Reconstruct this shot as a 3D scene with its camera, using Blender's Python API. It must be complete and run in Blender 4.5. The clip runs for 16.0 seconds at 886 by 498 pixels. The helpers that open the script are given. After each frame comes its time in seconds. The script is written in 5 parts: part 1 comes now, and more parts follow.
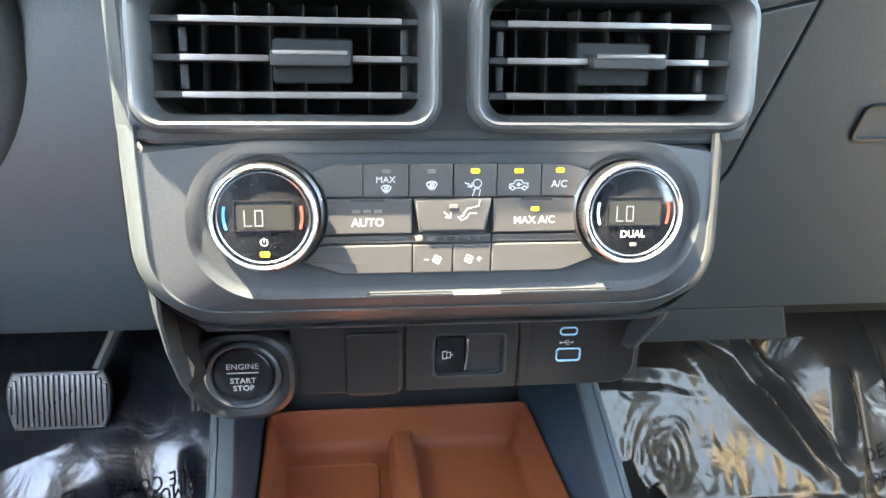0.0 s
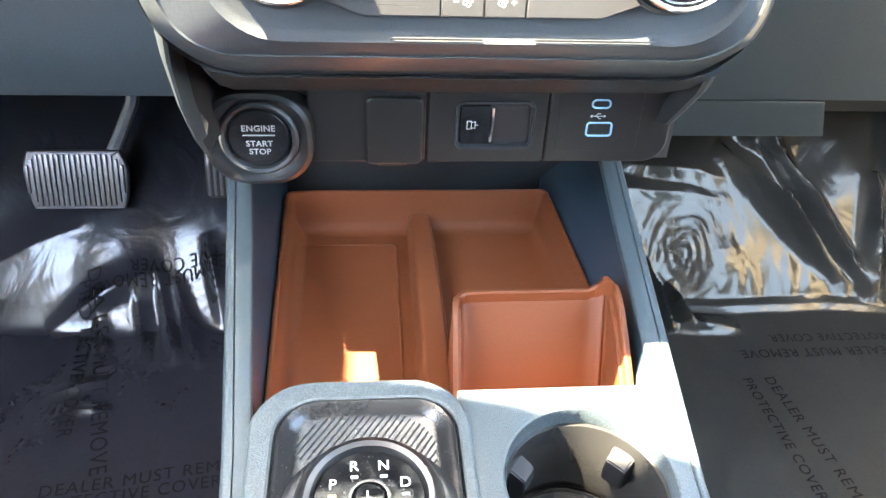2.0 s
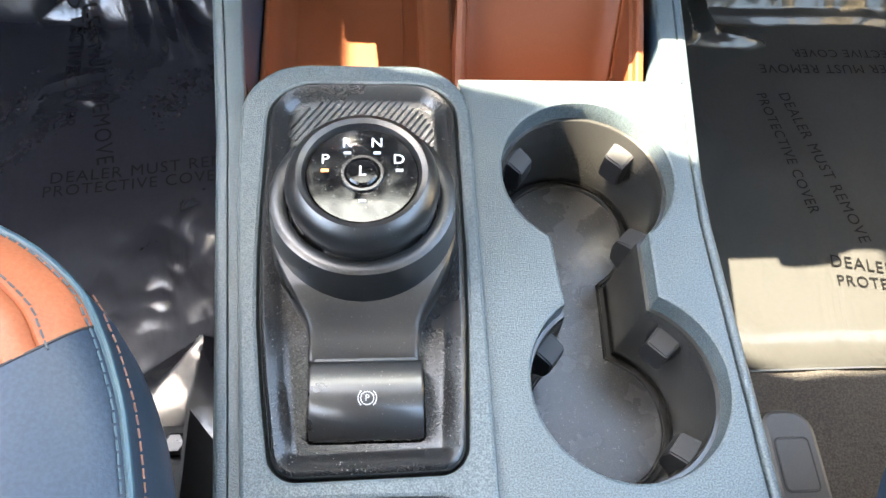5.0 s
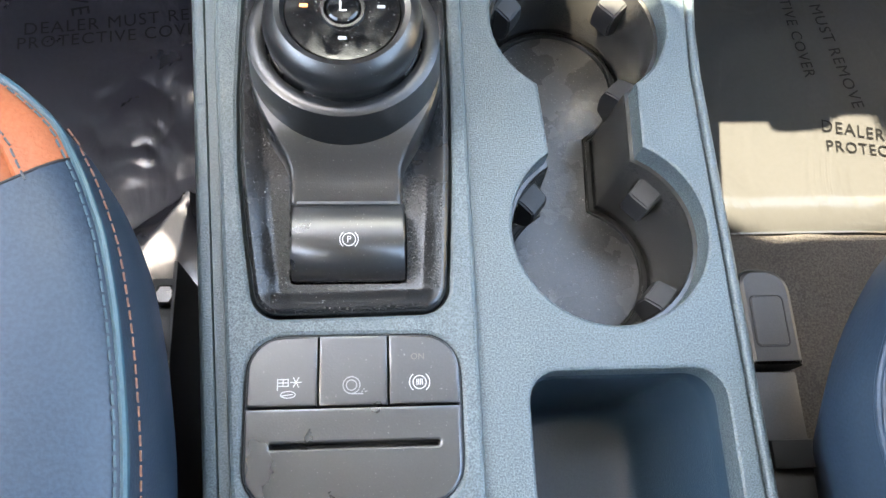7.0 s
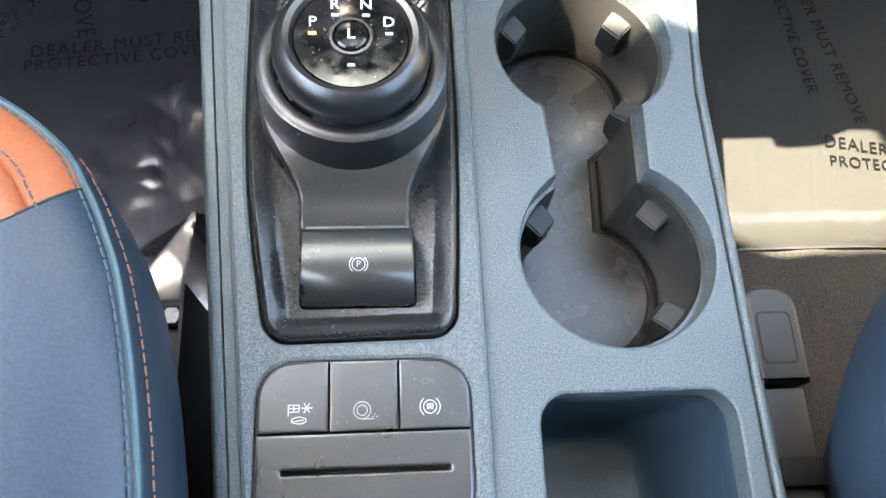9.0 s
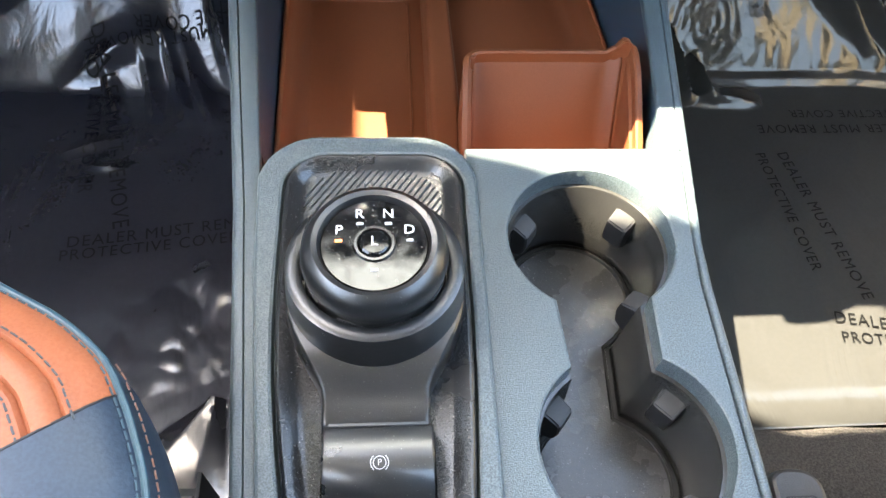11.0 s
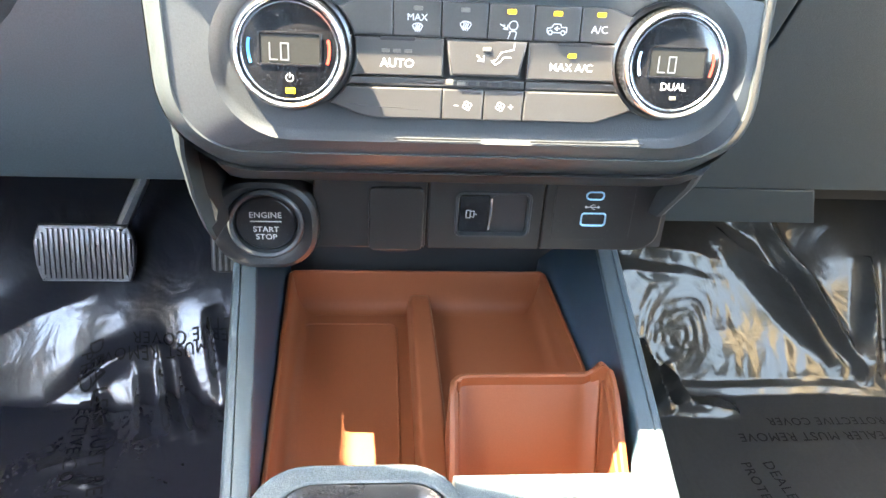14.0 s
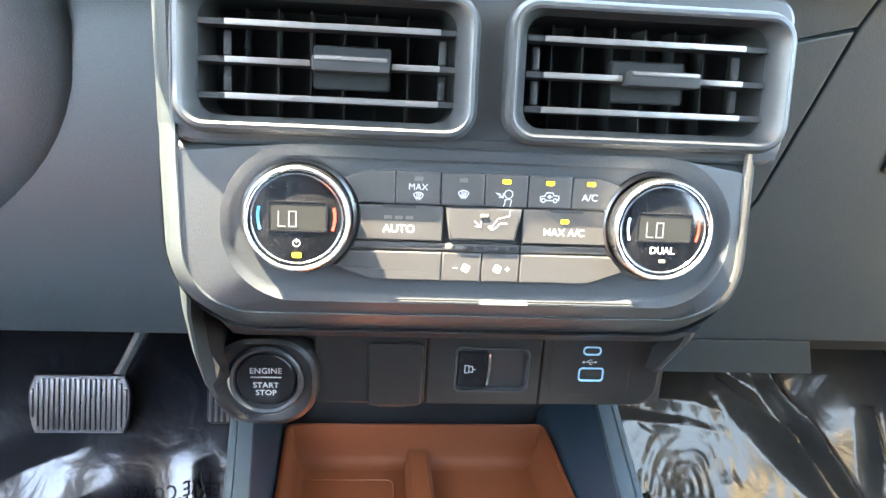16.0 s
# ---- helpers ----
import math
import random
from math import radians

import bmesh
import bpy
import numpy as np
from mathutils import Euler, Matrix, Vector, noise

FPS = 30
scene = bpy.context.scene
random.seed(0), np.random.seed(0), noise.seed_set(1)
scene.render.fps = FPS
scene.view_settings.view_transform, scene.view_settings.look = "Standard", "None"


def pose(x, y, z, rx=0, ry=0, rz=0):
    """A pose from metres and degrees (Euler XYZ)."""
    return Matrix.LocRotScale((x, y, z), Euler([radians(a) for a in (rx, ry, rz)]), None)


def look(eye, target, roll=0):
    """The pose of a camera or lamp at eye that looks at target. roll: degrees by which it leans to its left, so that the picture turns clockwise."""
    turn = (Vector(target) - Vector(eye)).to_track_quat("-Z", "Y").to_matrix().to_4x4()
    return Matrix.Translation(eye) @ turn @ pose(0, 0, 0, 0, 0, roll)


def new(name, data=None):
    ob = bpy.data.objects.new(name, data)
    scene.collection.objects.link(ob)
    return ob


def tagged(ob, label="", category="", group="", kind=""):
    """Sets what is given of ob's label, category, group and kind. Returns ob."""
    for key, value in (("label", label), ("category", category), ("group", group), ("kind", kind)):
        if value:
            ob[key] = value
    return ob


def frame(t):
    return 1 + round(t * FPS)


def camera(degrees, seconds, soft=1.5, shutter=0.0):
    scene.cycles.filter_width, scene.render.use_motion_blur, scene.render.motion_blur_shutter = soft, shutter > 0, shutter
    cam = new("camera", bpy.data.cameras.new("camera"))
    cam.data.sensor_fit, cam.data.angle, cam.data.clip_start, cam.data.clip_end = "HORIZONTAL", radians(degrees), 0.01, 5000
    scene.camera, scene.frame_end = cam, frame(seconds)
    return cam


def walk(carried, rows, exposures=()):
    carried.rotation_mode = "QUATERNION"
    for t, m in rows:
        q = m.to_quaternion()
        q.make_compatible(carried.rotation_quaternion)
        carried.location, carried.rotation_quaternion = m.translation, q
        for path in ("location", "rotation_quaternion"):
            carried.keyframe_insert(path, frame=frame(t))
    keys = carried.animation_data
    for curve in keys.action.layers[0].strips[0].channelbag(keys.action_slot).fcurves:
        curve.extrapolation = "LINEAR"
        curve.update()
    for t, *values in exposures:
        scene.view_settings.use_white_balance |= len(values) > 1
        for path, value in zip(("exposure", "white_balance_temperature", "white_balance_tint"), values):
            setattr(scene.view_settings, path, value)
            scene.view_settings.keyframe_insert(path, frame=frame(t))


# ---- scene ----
cam = camera(60.85, 16.0)
PATH = [
    (0.0, (-0.0452, 0.0860, 0.6382), (0.0730, 0.9739, 0.1937), 2.36),
    (0.5, (-0.0462, 0.0901, 0.6292), (0.0668, 0.9521, 0.1351), 2.58),
    (1.0, (-0.0460, 0.0917, 0.6206), (0.0578, 0.9219, 0.0729), 2.76),
    (1.5, (-0.0467, 0.0909, 0.6136), (0.0502, 0.8843, 0.0127), 3.20),
    (2.0, (-0.0482, 0.0877, 0.6047), (0.0463, 0.8461, -0.0402), 3.90),
    (2.5, (-0.0477, 0.0872, 0.5993), (0.0397, 0.8009, -0.0957), 4.25),
    (3.0, (-0.0467, 0.0865, 0.5947), (0.0346, 0.7533, -0.1461), 4.53),
    (3.5, (-0.0448, 0.0858, 0.5926), (0.0320, 0.7044, -0.1894), 4.75),
    (4.0, (-0.0449, 0.0859, 0.5891), (0.0342, 0.6591, -0.2265), 5.76),
    (4.5, (-0.0439, 0.0841, 0.5865), (0.0348, 0.6106, -0.2600), 6.60),
    (5.0, (-0.0422, 0.0825, 0.5844), (0.0359, 0.5622, -0.2895), 7.67),
    (7.5, (-0.0383, 0.0706, 0.5788), (0.0500, 0.3860, -0.3660), 14.34),
    (8.0, (-0.0388, 0.0713, 0.5790), (0.0490, 0.3839, -0.3668), 14.27),
    (8.2, (-0.0393, 0.0722, 0.5785), (0.0488, 0.3859, -0.3669), 14.18),
    (10.3, (-0.0425, 0.0800, 0.5894), (0.0310, 0.5427, -0.2940), 7.24),
    (10.5, (-0.0425, 0.0807, 0.5904), (0.0295, 0.5654, -0.2814), 6.70),
    (11.0, (-0.0440, 0.0817, 0.5964), (0.0262, 0.6224, -0.2418), 5.60),
    (11.5, (-0.0441, 0.0826, 0.5995), (0.0268, 0.6803, -0.1990), 4.83),
    (12.0, (-0.0448, 0.0829, 0.6047), (0.0311, 0.7349, -0.1497), 4.55),
    (12.5, (-0.0457, 0.0838, 0.6094), (0.0377, 0.7851, -0.0985), 4.57),
    (13.0, (-0.0463, 0.0839, 0.6135), (0.0432, 0.8288, -0.0477), 4.60),
    (13.5, (-0.0474, 0.0836, 0.6164), (0.0457, 0.8662, 0.0010), 4.53),
    (14.0, (-0.0479, 0.0834, 0.6196), (0.0447, 0.8979, 0.0470), 4.37),
    (14.5, (-0.0484, 0.0831, 0.6212), (0.0418, 0.9266, 0.0918), 4.16),
    (15.0, (-0.0488, 0.0824, 0.6254), (0.0401, 0.9509, 0.1378), 4.05),
    (15.5, (-0.0493, 0.0819, 0.6283), (0.0398, 0.9714, 0.1802), 4.00),
    (16.0, (-0.0496, 0.0799, 0.6304), (0.0425, 0.9875, 0.2208), 3.99),
]

walk(cam, [(t, look(eye, target, roll)) for t, eye, target, roll in PATH], [(0.0, 5.47, 8000, 6), (2.2, 5.8, 8000, 6), (4.0, 5.23, 8000, 6), (8.0, 4.98, 8000, 6), (11.0, 4.93, 8000, 6), (13.2, 5.76, 8000, 6), (16.0, 5.75, 8000, 6)])

# ---- light: open sky, one sun that comes in through the windscreen ----
SUN = Vector((-0.50, 0.08, 1.0)).normalized()
world = bpy.data.worlds.new("sky")
scene.world = world
world.use_nodes = True
wn = world.node_tree.nodes
sky = wn.new("ShaderNodeTexSky")
sky.sky_type, sky.sun_disc = "NISHITA", False
sky.sun_elevation = math.asin(SUN.z)
sky.sun_rotation = math.atan2(SUN.x, SUN.y)
wn["Background"].inputs["Strength"].default_value = 0.15
world.node_tree.links.new(sky.outputs[0], wn["Background"].inputs["Color"])
sun = new("sun", bpy.data.lights.new("sun", "SUN"))
sun.data.energy, sun.data.angle, sun.data.color = 3.0, radians(0.5), (1.0, 0.95, 0.87)
sun.matrix_world = look(SUN * 5, (0, 0, 0))


# ---- materials ----
def material(name, color, rough=0.5, metal=0.0, grain=0.0, size=900.0, bump=0.0, tint=None, stain=0.0, stain_size=18.0, coat=0.0, spec=0.5, dust=0.0):
    """Base colour with fine grain and broad stains, and a fine relief."""
    m = bpy.data.materials.new(name)
    m.use_nodes = True
    n, l = m.node_tree.nodes, m.node_tree.links
    b = n["Principled BSDF"]
    b.inputs["Roughness"].default_value, b.inputs["Metallic"].default_value = rough, metal
    b.inputs["Specular IOR Level"].default_value = spec
    b.inputs["Coat Weight"].default_value, b.inputs["Coat Roughness"].default_value = coat, 0.08
    co = n.new("ShaderNodeTexCoord")
    fine, broad = n.new("ShaderNodeTexNoise"), n.new("ShaderNodeTexNoise")
    fine.inputs["Scale"].default_value, fine.inputs["Detail"].default_value = size, 3
    broad.inputs["Scale"].default_value, broad.inputs["Detail"].default_value = stain_size, 4
    l.new(co.outputs["Object"], fine.inputs["Vector"])
    l.new(co.outputs["Object"], broad.inputs["Vector"])
    mix = n.new("ShaderNodeMix")
    mix.data_type = "RGBA"
    mix.inputs["A"].default_value = (*color, 1)
    mix.inputs["B"].default_value = (*(tint or [min(1, c * 1.6 + 0.02) for c in color]), 1)
    k = n.new("ShaderNodeMath")
    k.operation = "MULTIPLY_ADD"
    k.inputs[1].default_value, k.inputs[2].default_value = grain, 0.0
    st = n.new("ShaderNodeMath")
    st.operation = "MULTIPLY"
    st.inputs[1].default_value = stain
    sharp = n.new("ShaderNodeMapRange")
    sharp.inputs["From Min"].default_value, sharp.inputs["From Max"].default_value = 0.36, 0.66
    l.new(fine.outputs["Fac"], sharp.inputs["Value"])
    l.new(sharp.outputs[0], k.inputs[0])
    l.new(broad.outputs["Fac"], st.inputs[0])
    l.new(st.outputs[0], k.inputs[2])
    l.new(k.outputs[0], mix.inputs["Factor"])
    l.new(mix.outputs["Result"], b.inputs["Base Color"])
    if dust:
        # pale specks, thicker in some places
        speck, fac, more = n.new("ShaderNodeTexNoise"), n.new("ShaderNodeMapRange"), n.new("ShaderNodeMix")
        speck.inputs["Scale"].default_value, speck.inputs["Detail"].default_value = 1100, 1
        fac.inputs["From Min"].default_value, fac.inputs["From Max"].default_value, fac.inputs["To Max"].default_value = 0.70, 0.78, dust
        more.data_type = "RGBA"
        more.inputs["B"].default_value = (0.42, 0.41, 0.39, 1)
        l.new(co.outputs["Object"], speck.inputs["Vector"])
        l.new(speck.outputs["Fac"], fac.inputs["Value"])
        l.new(fac.outputs[0], more.inputs["Factor"])
        l.new(mix.outputs["Result"], more.inputs["A"])
        l.new(more.outputs["Result"], b.inputs["Base Color"])
    r = n.new("ShaderNodeMath")
    r.operation = "MULTIPLY_ADD"
    r.inputs[1].default_value, r.inputs[2].default_value = 0.12, rough - 0.06
    l.new(broad.outputs["Fac"], r.inputs[0])
    l.new(r.outputs[0], b.inputs["Roughness"])
    if bump:
        bp = n.new("ShaderNodeBump")
        bp.inputs["Strength"].default_value, bp.inputs["Distance"].default_value = bump, 0.0004
        l.new(fine.outputs["Fac"], bp.inputs["Height"])
        l.new(bp.outputs["Normal"], b.inputs["Normal"])
    return m


def glow(name, color, power):
    m = bpy.data.materials.new(name)
    m.use_nodes = True
    b = m.node_tree.nodes["Principled BSDF"]
    b.inputs["Base Color"].default_value = (*color, 1)
    b.inputs["Emission Color"].default_value = (*color, 1)
    b.inputs["Emission Strength"].default_value = power
    return m


BLUE = material("slate_blue_grained_plastic", (0.026, 0.036, 0.040), 0.31, grain=0.62, size=1550, bump=0.9, tint=(0.128, 0.162, 0.173), stain=0.12)
DASH = material("charcoal_grained_plastic", (0.026, 0.037, 0.042), 0.48, grain=0.25, size=1000, bump=0.5, stain=0.15)
FASCIA = material("graphite_satin_plastic", (0.023, 0.026, 0.028), 0.39, grain=0.2, size=1200, bump=0.28, stain=0.15)
BLACK = material("black_satin_plastic", (0.008, 0.008, 0.0085), 0.29, grain=0.10, size=1600, bump=0.16, stain=0.08, tint=(0.05, 0.05, 0.05), dust=0.20, spec=0.7)
MODULE = material("brown_black_satin_plastic", (0.0085, 0.0078, 0.0074), 0.33, grain=0.10, size=1600, bump=0.14, stain=0.12, tint=(0.05, 0.046, 0.042), dust=0.10, spec=0.6)
BUTTON = material("dark_grey_button_plastic", (0.040, 0.038, 0.036), 0.38, grain=0.12, size=1500, bump=0.12, stain=0.1)
GLOSS = material("gloss_black_plastic", (0.005, 0.005, 0.006), 0.10, grain=0.03, size=1800, stain=0.03, stain_size=60, tint=(0.2, 0.2, 0.2), spec=0.5, dust=0.09)
FACE = material("gloss_black_dial_face", (0.004, 0.004, 0.0045), 0.09, grain=0.0, stain=0.03, stain_size=140, tint=(0.12, 0.12, 0.12), dust=0.30)
smear = FACE.node_tree.nodes["Principled BSDF"].inputs["Roughness"].links[0].from_node
smear.inputs[1].default_value, smear.inputs[2].default_value = 0.55, -0.17
SWITCH = material("satin_black_switch_plastic", (0.010, 0.010, 0.0105), 0.29, grain=0.08, size=1600, bump=0.10, stain=0.06, stain_size=45, tint=(0.07, 0.07, 0.07), dust=0.22, spec=1.0)
DUSTY = material("dusty_gloss_black_plastic", (0.006, 0.006, 0.0065), 0.26, grain=0.05, size=1600, bump=0.10, stain=0.06, tint=(0.15, 0.15, 0.15), spec=0.55, dust=0.3)
RUBBER = material("grey_rubber", (0.015, 0.015, 0.0155), 0.27, grain=0.2, size=1200, bump=0.3, stain=0.18, stain_size=40, tint=(0.085, 0.082, 0.078), dust=0.40)
LINER = material("near_black_cup_plastic", (0.019, 0.0185, 0.0175), 0.24, grain=0.12, size=1300, bump=0.12, stain=0.12, spec=0.6)
VENT = material("matt_black_vent_plastic", (0.024, 0.025, 0.026), 0.6, grain=0.1, size=900, bump=0.1, spec=0.2)
DARK = material("black_void_plastic", (0.010, 0.010, 0.011), 0.6, grain=0.1, size=900, bump=0.2)
BROWN = material("copper_brown_rubber", (0.142, 0.0385, 0.0130), 0.54, grain=0.22, size=1300, bump=0.25, tint=(0.206, 0.061, 0.025), stain=0.24, spec=0.30)
CHROME = material("satin_chrome", (0.66, 0.66, 0.66), 0.20, metal=1.0, grain=0.05, size=900)
# darker copy of BLUE: shade of the bin and tray sides put into colour
SHADEBLUE = material("shaded_slate_blue_plastic", (0.014, 0.028, 0.042), 0.36, grain=0.2, size=1250, bump=0.5, stain=0.12)
DARKMETAL = material("dark_polished_metal", (0.10, 0.10, 0.105), 0.22, metal=1.0)
EDGE = material("satin_grey_trim", (0.028, 0.034, 0.035), 0.34, metal=0.0, grain=0.25, size=900, bump=0.25, stain=0.12, spec=0.7)
SILVER = material("silver_painted_trim", (0.19, 0.178, 0.170), 0.38, metal=0.65, grain=0.1, size=1500, bump=0.08)
STEEL = material("brushed_steel", (0.36, 0.36, 0.38), 0.34, metal=0.9, grain=0.3, size=500, bump=0.2)
WHITE = material("white_print", (0.50, 0.50, 0.49), 0.6)
PALE = material("grey_print", (0.30, 0.30, 0.30), 0.55)
SMOKE = material("unlit_lens", (0.11, 0.102, 0.085), 0.4)
AMBER = glow("amber_light", (1.0, 0.62, 0.02), 0.12)
LIT = glow("orange_light", (1.0, 0.30, 0.10), 0.10)
BLUEPRINT = material("blue_print", (0.05, 0.33, 0.75), 0.45)
ICEPRINT = material("pale_blue_print", (0.55, 0.75, 0.88), 0.45)
REDPRINT = material("red_print", (0.62, 0.05, 0.03), 0.45)
USBBLUE = material("light_blue_port_surround", (0.27, 0.50, 0.66), 0.4)
LCD = material("lcd_glass", (0.020, 0.0195, 0.017), 0.22, grain=0.05, size=800, stain=0.2)
LCDTEXT = glow("lcd_segments", (0.12, 0.125, 0.125), 0.008)
# glow added so the selector dial gets a bright reflection
DIAL_GLOW = glow("dial_reflection_glow", (0.80, 0.86, 0.92), 0.75)
NAVY = material("navy_leatherette", (0.012, 0.023, 0.038), 0.42, grain=0.14, size=800, bump=0.3, stain=0.12, tint=(0.05, 0.08, 0.12), spec=0.38)
ORANGE = material("orange_leatherette", (0.26, 0.074, 0.032), 0.46, grain=0.25, size=700, bump=0.45, stain=0.15, tint=(0.36, 0.128, 0.066), spec=0.3)
TEAL = material("teal_piping", (0.018, 0.055, 0.074), 0.4, grain=0.2, size=900)
THREADT = material("grey_thread", (0.050, 0.052, 0.056), 0.7)
THREADN = material("dark_teal_thread", (0.028, 0.058, 0.074), 0.7)
THREADO = material("orange_thread", (0.20, 0.085, 0.052), 0.7)
CARPET = material("grey_brown_carpet", (0.015, 0.0135, 0.012), 0.95, grain=0.6, size=700, bump=1.0, tint=(0.075, 0.067, 0.06), stain=0.3)
PRINT = material("black_film_print", (0.003, 0.003, 0.003), 0.6, spec=0.06)
FAINTPRINT = material("faded_film_print", (0.004, 0.004, 0.005), 0.6, spec=0.10)
HEADLINER = material("pale_headliner", (0.28, 0.295, 0.30), 0.9, grain=0.3, size=400, bump=0.3)
# pale sand tone picked so the unseen doors bounce warm light into the footwells
TRIM = material("sand_door_trim", (0.42, 0.37, 0.29), 0.6, grain=0.2, size=500, bump=0.2)
OUTSIDE = material("pale_concrete", (0.34, 0.33, 0.31), 0.9, grain=0.4, size=20, stain=0.3, stain_size=0.6)
RAILGREY = material("grey_moulded_plastic", (0.034, 0.033, 0.033), 0.42, grain=0.2, size=1100, bump=0.3, stain=0.2)


def film_material(name, color, rough=0.22):
    """Thin black protective film: glossy, with long soft creases."""
    m = material(name, color, rough, grain=0.04, size=300, stain=0.07, spec=0.7, coat=0.2)
    n, l = m.node_tree.nodes, m.node_tree.links
    co = n.new("ShaderNodeTexCoord")
    mp = n.new("ShaderNodeMapping")
    mp.inputs["Scale"].default_value = (1.0, 0.55, 1.0)
    a, c = n.new("ShaderNodeTexNoise"), n.new("ShaderNodeTexNoise")
    a.inputs["Scale"].default_value, a.inputs["Detail"].default_value, a.inputs["Distortion"].default_value = 16, 3, 1.6
    c.inputs["Scale"].default_value, c.inputs["Detail"].default_value = 70, 2
    add = n.new("ShaderNodeMath")
    add.operation = "MULTIPLY_ADD"
    add.inputs[1].default_value = 0.16
    bp = n.new("ShaderNodeBump")
    bp.inputs["Strength"].default_value, bp.inputs["Distance"].default_value = 0.35, 0.006
    l.new(co.outputs["Object"], mp.inputs["Vector"])
    l.new(mp.outputs["Vector"], a.inputs["Vector"])
    l.new(mp.outputs["Vector"], c.inputs["Vector"])
    l.new(c.outputs["Fac"], add.inputs[0])
    l.new(a.outputs["Fac"], add.inputs[2])
    l.new(add.outputs[0], bp.inputs["Height"])
    l.new(bp.outputs["Normal"], n["Principled BSDF"].inputs["Normal"])
    return m


FILM = film_material("black_protective_film", (0.027, 0.027, 0.026), 0.17)
# the warm specular tint stands in for warmer surroundings in the reflections
for socket, value in (("Coat Weight", 0.0), ("Specular IOR Level", 0.46), ("Specular Tint", (1.0, 0.93, 0.78, 1))):
    FILM.node_tree.nodes["Principled BSDF"].inputs[socket].default_value = value
# driver-side copy; its bluish base stands in for sky haze on the film
HAZE_FILM = film_material("hazy_black_protective_film", (0.023, 0.023, 0.030), 0.22)
HAZE_FILM.node_tree.nodes["Principled BSDF"].inputs["Coat Weight"].default_value = 0.2


# ---- helpers for shapes ----
def mesh_of(name, bm, mat, smooth=True):
    bmesh.ops.recalc_face_normals(bm, faces=bm.faces)
    bm.edges.index_update()
    keep = bm.edges.layers.int.get("keep")
    keep = [e.index for e in bm.edges if e[keep]] if keep else []
    me = bpy.data.meshes.new(name)
    bm.to_mesh(me)
    bm.free()
    me.materials.append(mat)
    if smooth:
        me.polygons.foreach_set("use_smooth", [True] * len(me.polygons))
        me.set_sharp_from_angle(angle=radians(38))
        for k in keep:
            me.edges[k].use_edge_sharp = True
    return me


def part(name, bm, mat, parent, label="", m=None, smooth=True):
    ob = new(name, mesh_of(name, bm, mat, smooth))
    ob.parent = parent
    if m is not None:
        ob.matrix_basis = m
    return tagged(ob, label)


def thing(name, m, label, category, group="", kind=""):
    return tagged(new_at(name, m), label, category, group, kind)


def new_at(name, m):
    ob = new(name)
    ob.empty_display_size = 0.02
    ob.matrix_basis = m
    return ob


def solid(name, bm, mat, label, category, kind="", m=None, smooth=True, group=""):
    ob = new(name, mesh_of(name, bm, mat, smooth))
    if m is not None:
        ob.matrix_basis = m
    return tagged(ob, label, category, group, kind)


def rrect(w, h, r, cx=0.0, cy=0.0, n=7):
    """A rounded rectangle, anticlockwise; r may be one radius or four (right-top, left-top, left-bottom, right-bottom)."""
    rs = r if isinstance(r, (tuple, list)) else (r,) * 4
    pts = []
    for q, (sx, sy) in enumerate(((1, 1), (-1, 1), (-1, -1), (1, -1))):
        rad = max(min(rs[q], w / 2 - 1e-5, h / 2 - 1e-5), 1e-5)
        for k in range(n):
            a = math.pi / 2 * (q + k / (n - 1))
            pts.append((cx + sx * (w / 2 - rad) + rad * math.cos(a), cy + sy * (h / 2 - rad) + rad * math.sin(a)))
    return pts


def circle(r, cx=0.0, cy=0.0, n=48):
    return [(cx + r * math.cos(2 * math.pi * k / n), cy + r * math.sin(2 * math.pi * k / n)) for k in range(n)]


def inset(pts, d):
    """The outline moved inwards by d (anticlockwise outlines)."""
    out, n = [], len(pts)
    for k in range(n):
        a, b, c = Vector(pts[k - 1]), Vector(pts[k]), Vector(pts[(k + 1) % n])
        e1, e2 = (b - a), (c - b)
        e1 = e1.normalized() if e1.length > 1e-9 else e2.normalized()
        e2 = e2.normalized() if e2.length > 1e-9 else e1
        nn = Vector((-(e1.y + e2.y), e1.x + e2.x))
        nn = nn.normalized() if nn.length > 1e-6 else Vector((-e1.y, e1.x))
        s = 1 / max(0.5, nn.dot(Vector((-e1.y, e1.x))))
        out.append((b.x + nn.x * d * s, b.y + nn.y * d * s))
    return out


def loft(loops, cap0=False, cap1=False, bm=None, closed=True):
    """Skin over loops of equal count; a loop is a list of 2D points with one height, or of 3D points."""
    bm = bm or bmesh.new()
    rings = []
    for lp in loops:
        if isinstance(lp, tuple) and len(lp) == 2 and isinstance(lp[0], list):
            lp = [(p[0], p[1], lp[1]) for p in lp[0]]
        rings.append([bm.verts.new(p) for p in lp])
    n = len(rings[0])
    for a, b in zip(rings, rings[1:]):
        for k in range(n if closed else n - 1):
            bm.faces.new((a[k], a[(k + 1) % n], b[(k + 1) % n], b[k]))
    if cap0:
        bm.faces.new(rings[0][::-1])
    if cap1:
        bm.faces.new(rings[-1])
    return bm


def flat_top(bm, z):
    """Keeps the face at height z flat up to its rounded edge."""
    layer = bm.edges.layers.int.get("keep") or bm.edges.layers.int.new("keep")
    for e in bm.edges:
        if all(abs(v.co.z - z) < 1e-6 for v in e.verts) and any(v.co.z < z - 1e-6 for f in e.link_faces for v in f.verts):
            e[layer] = 1
    return bm


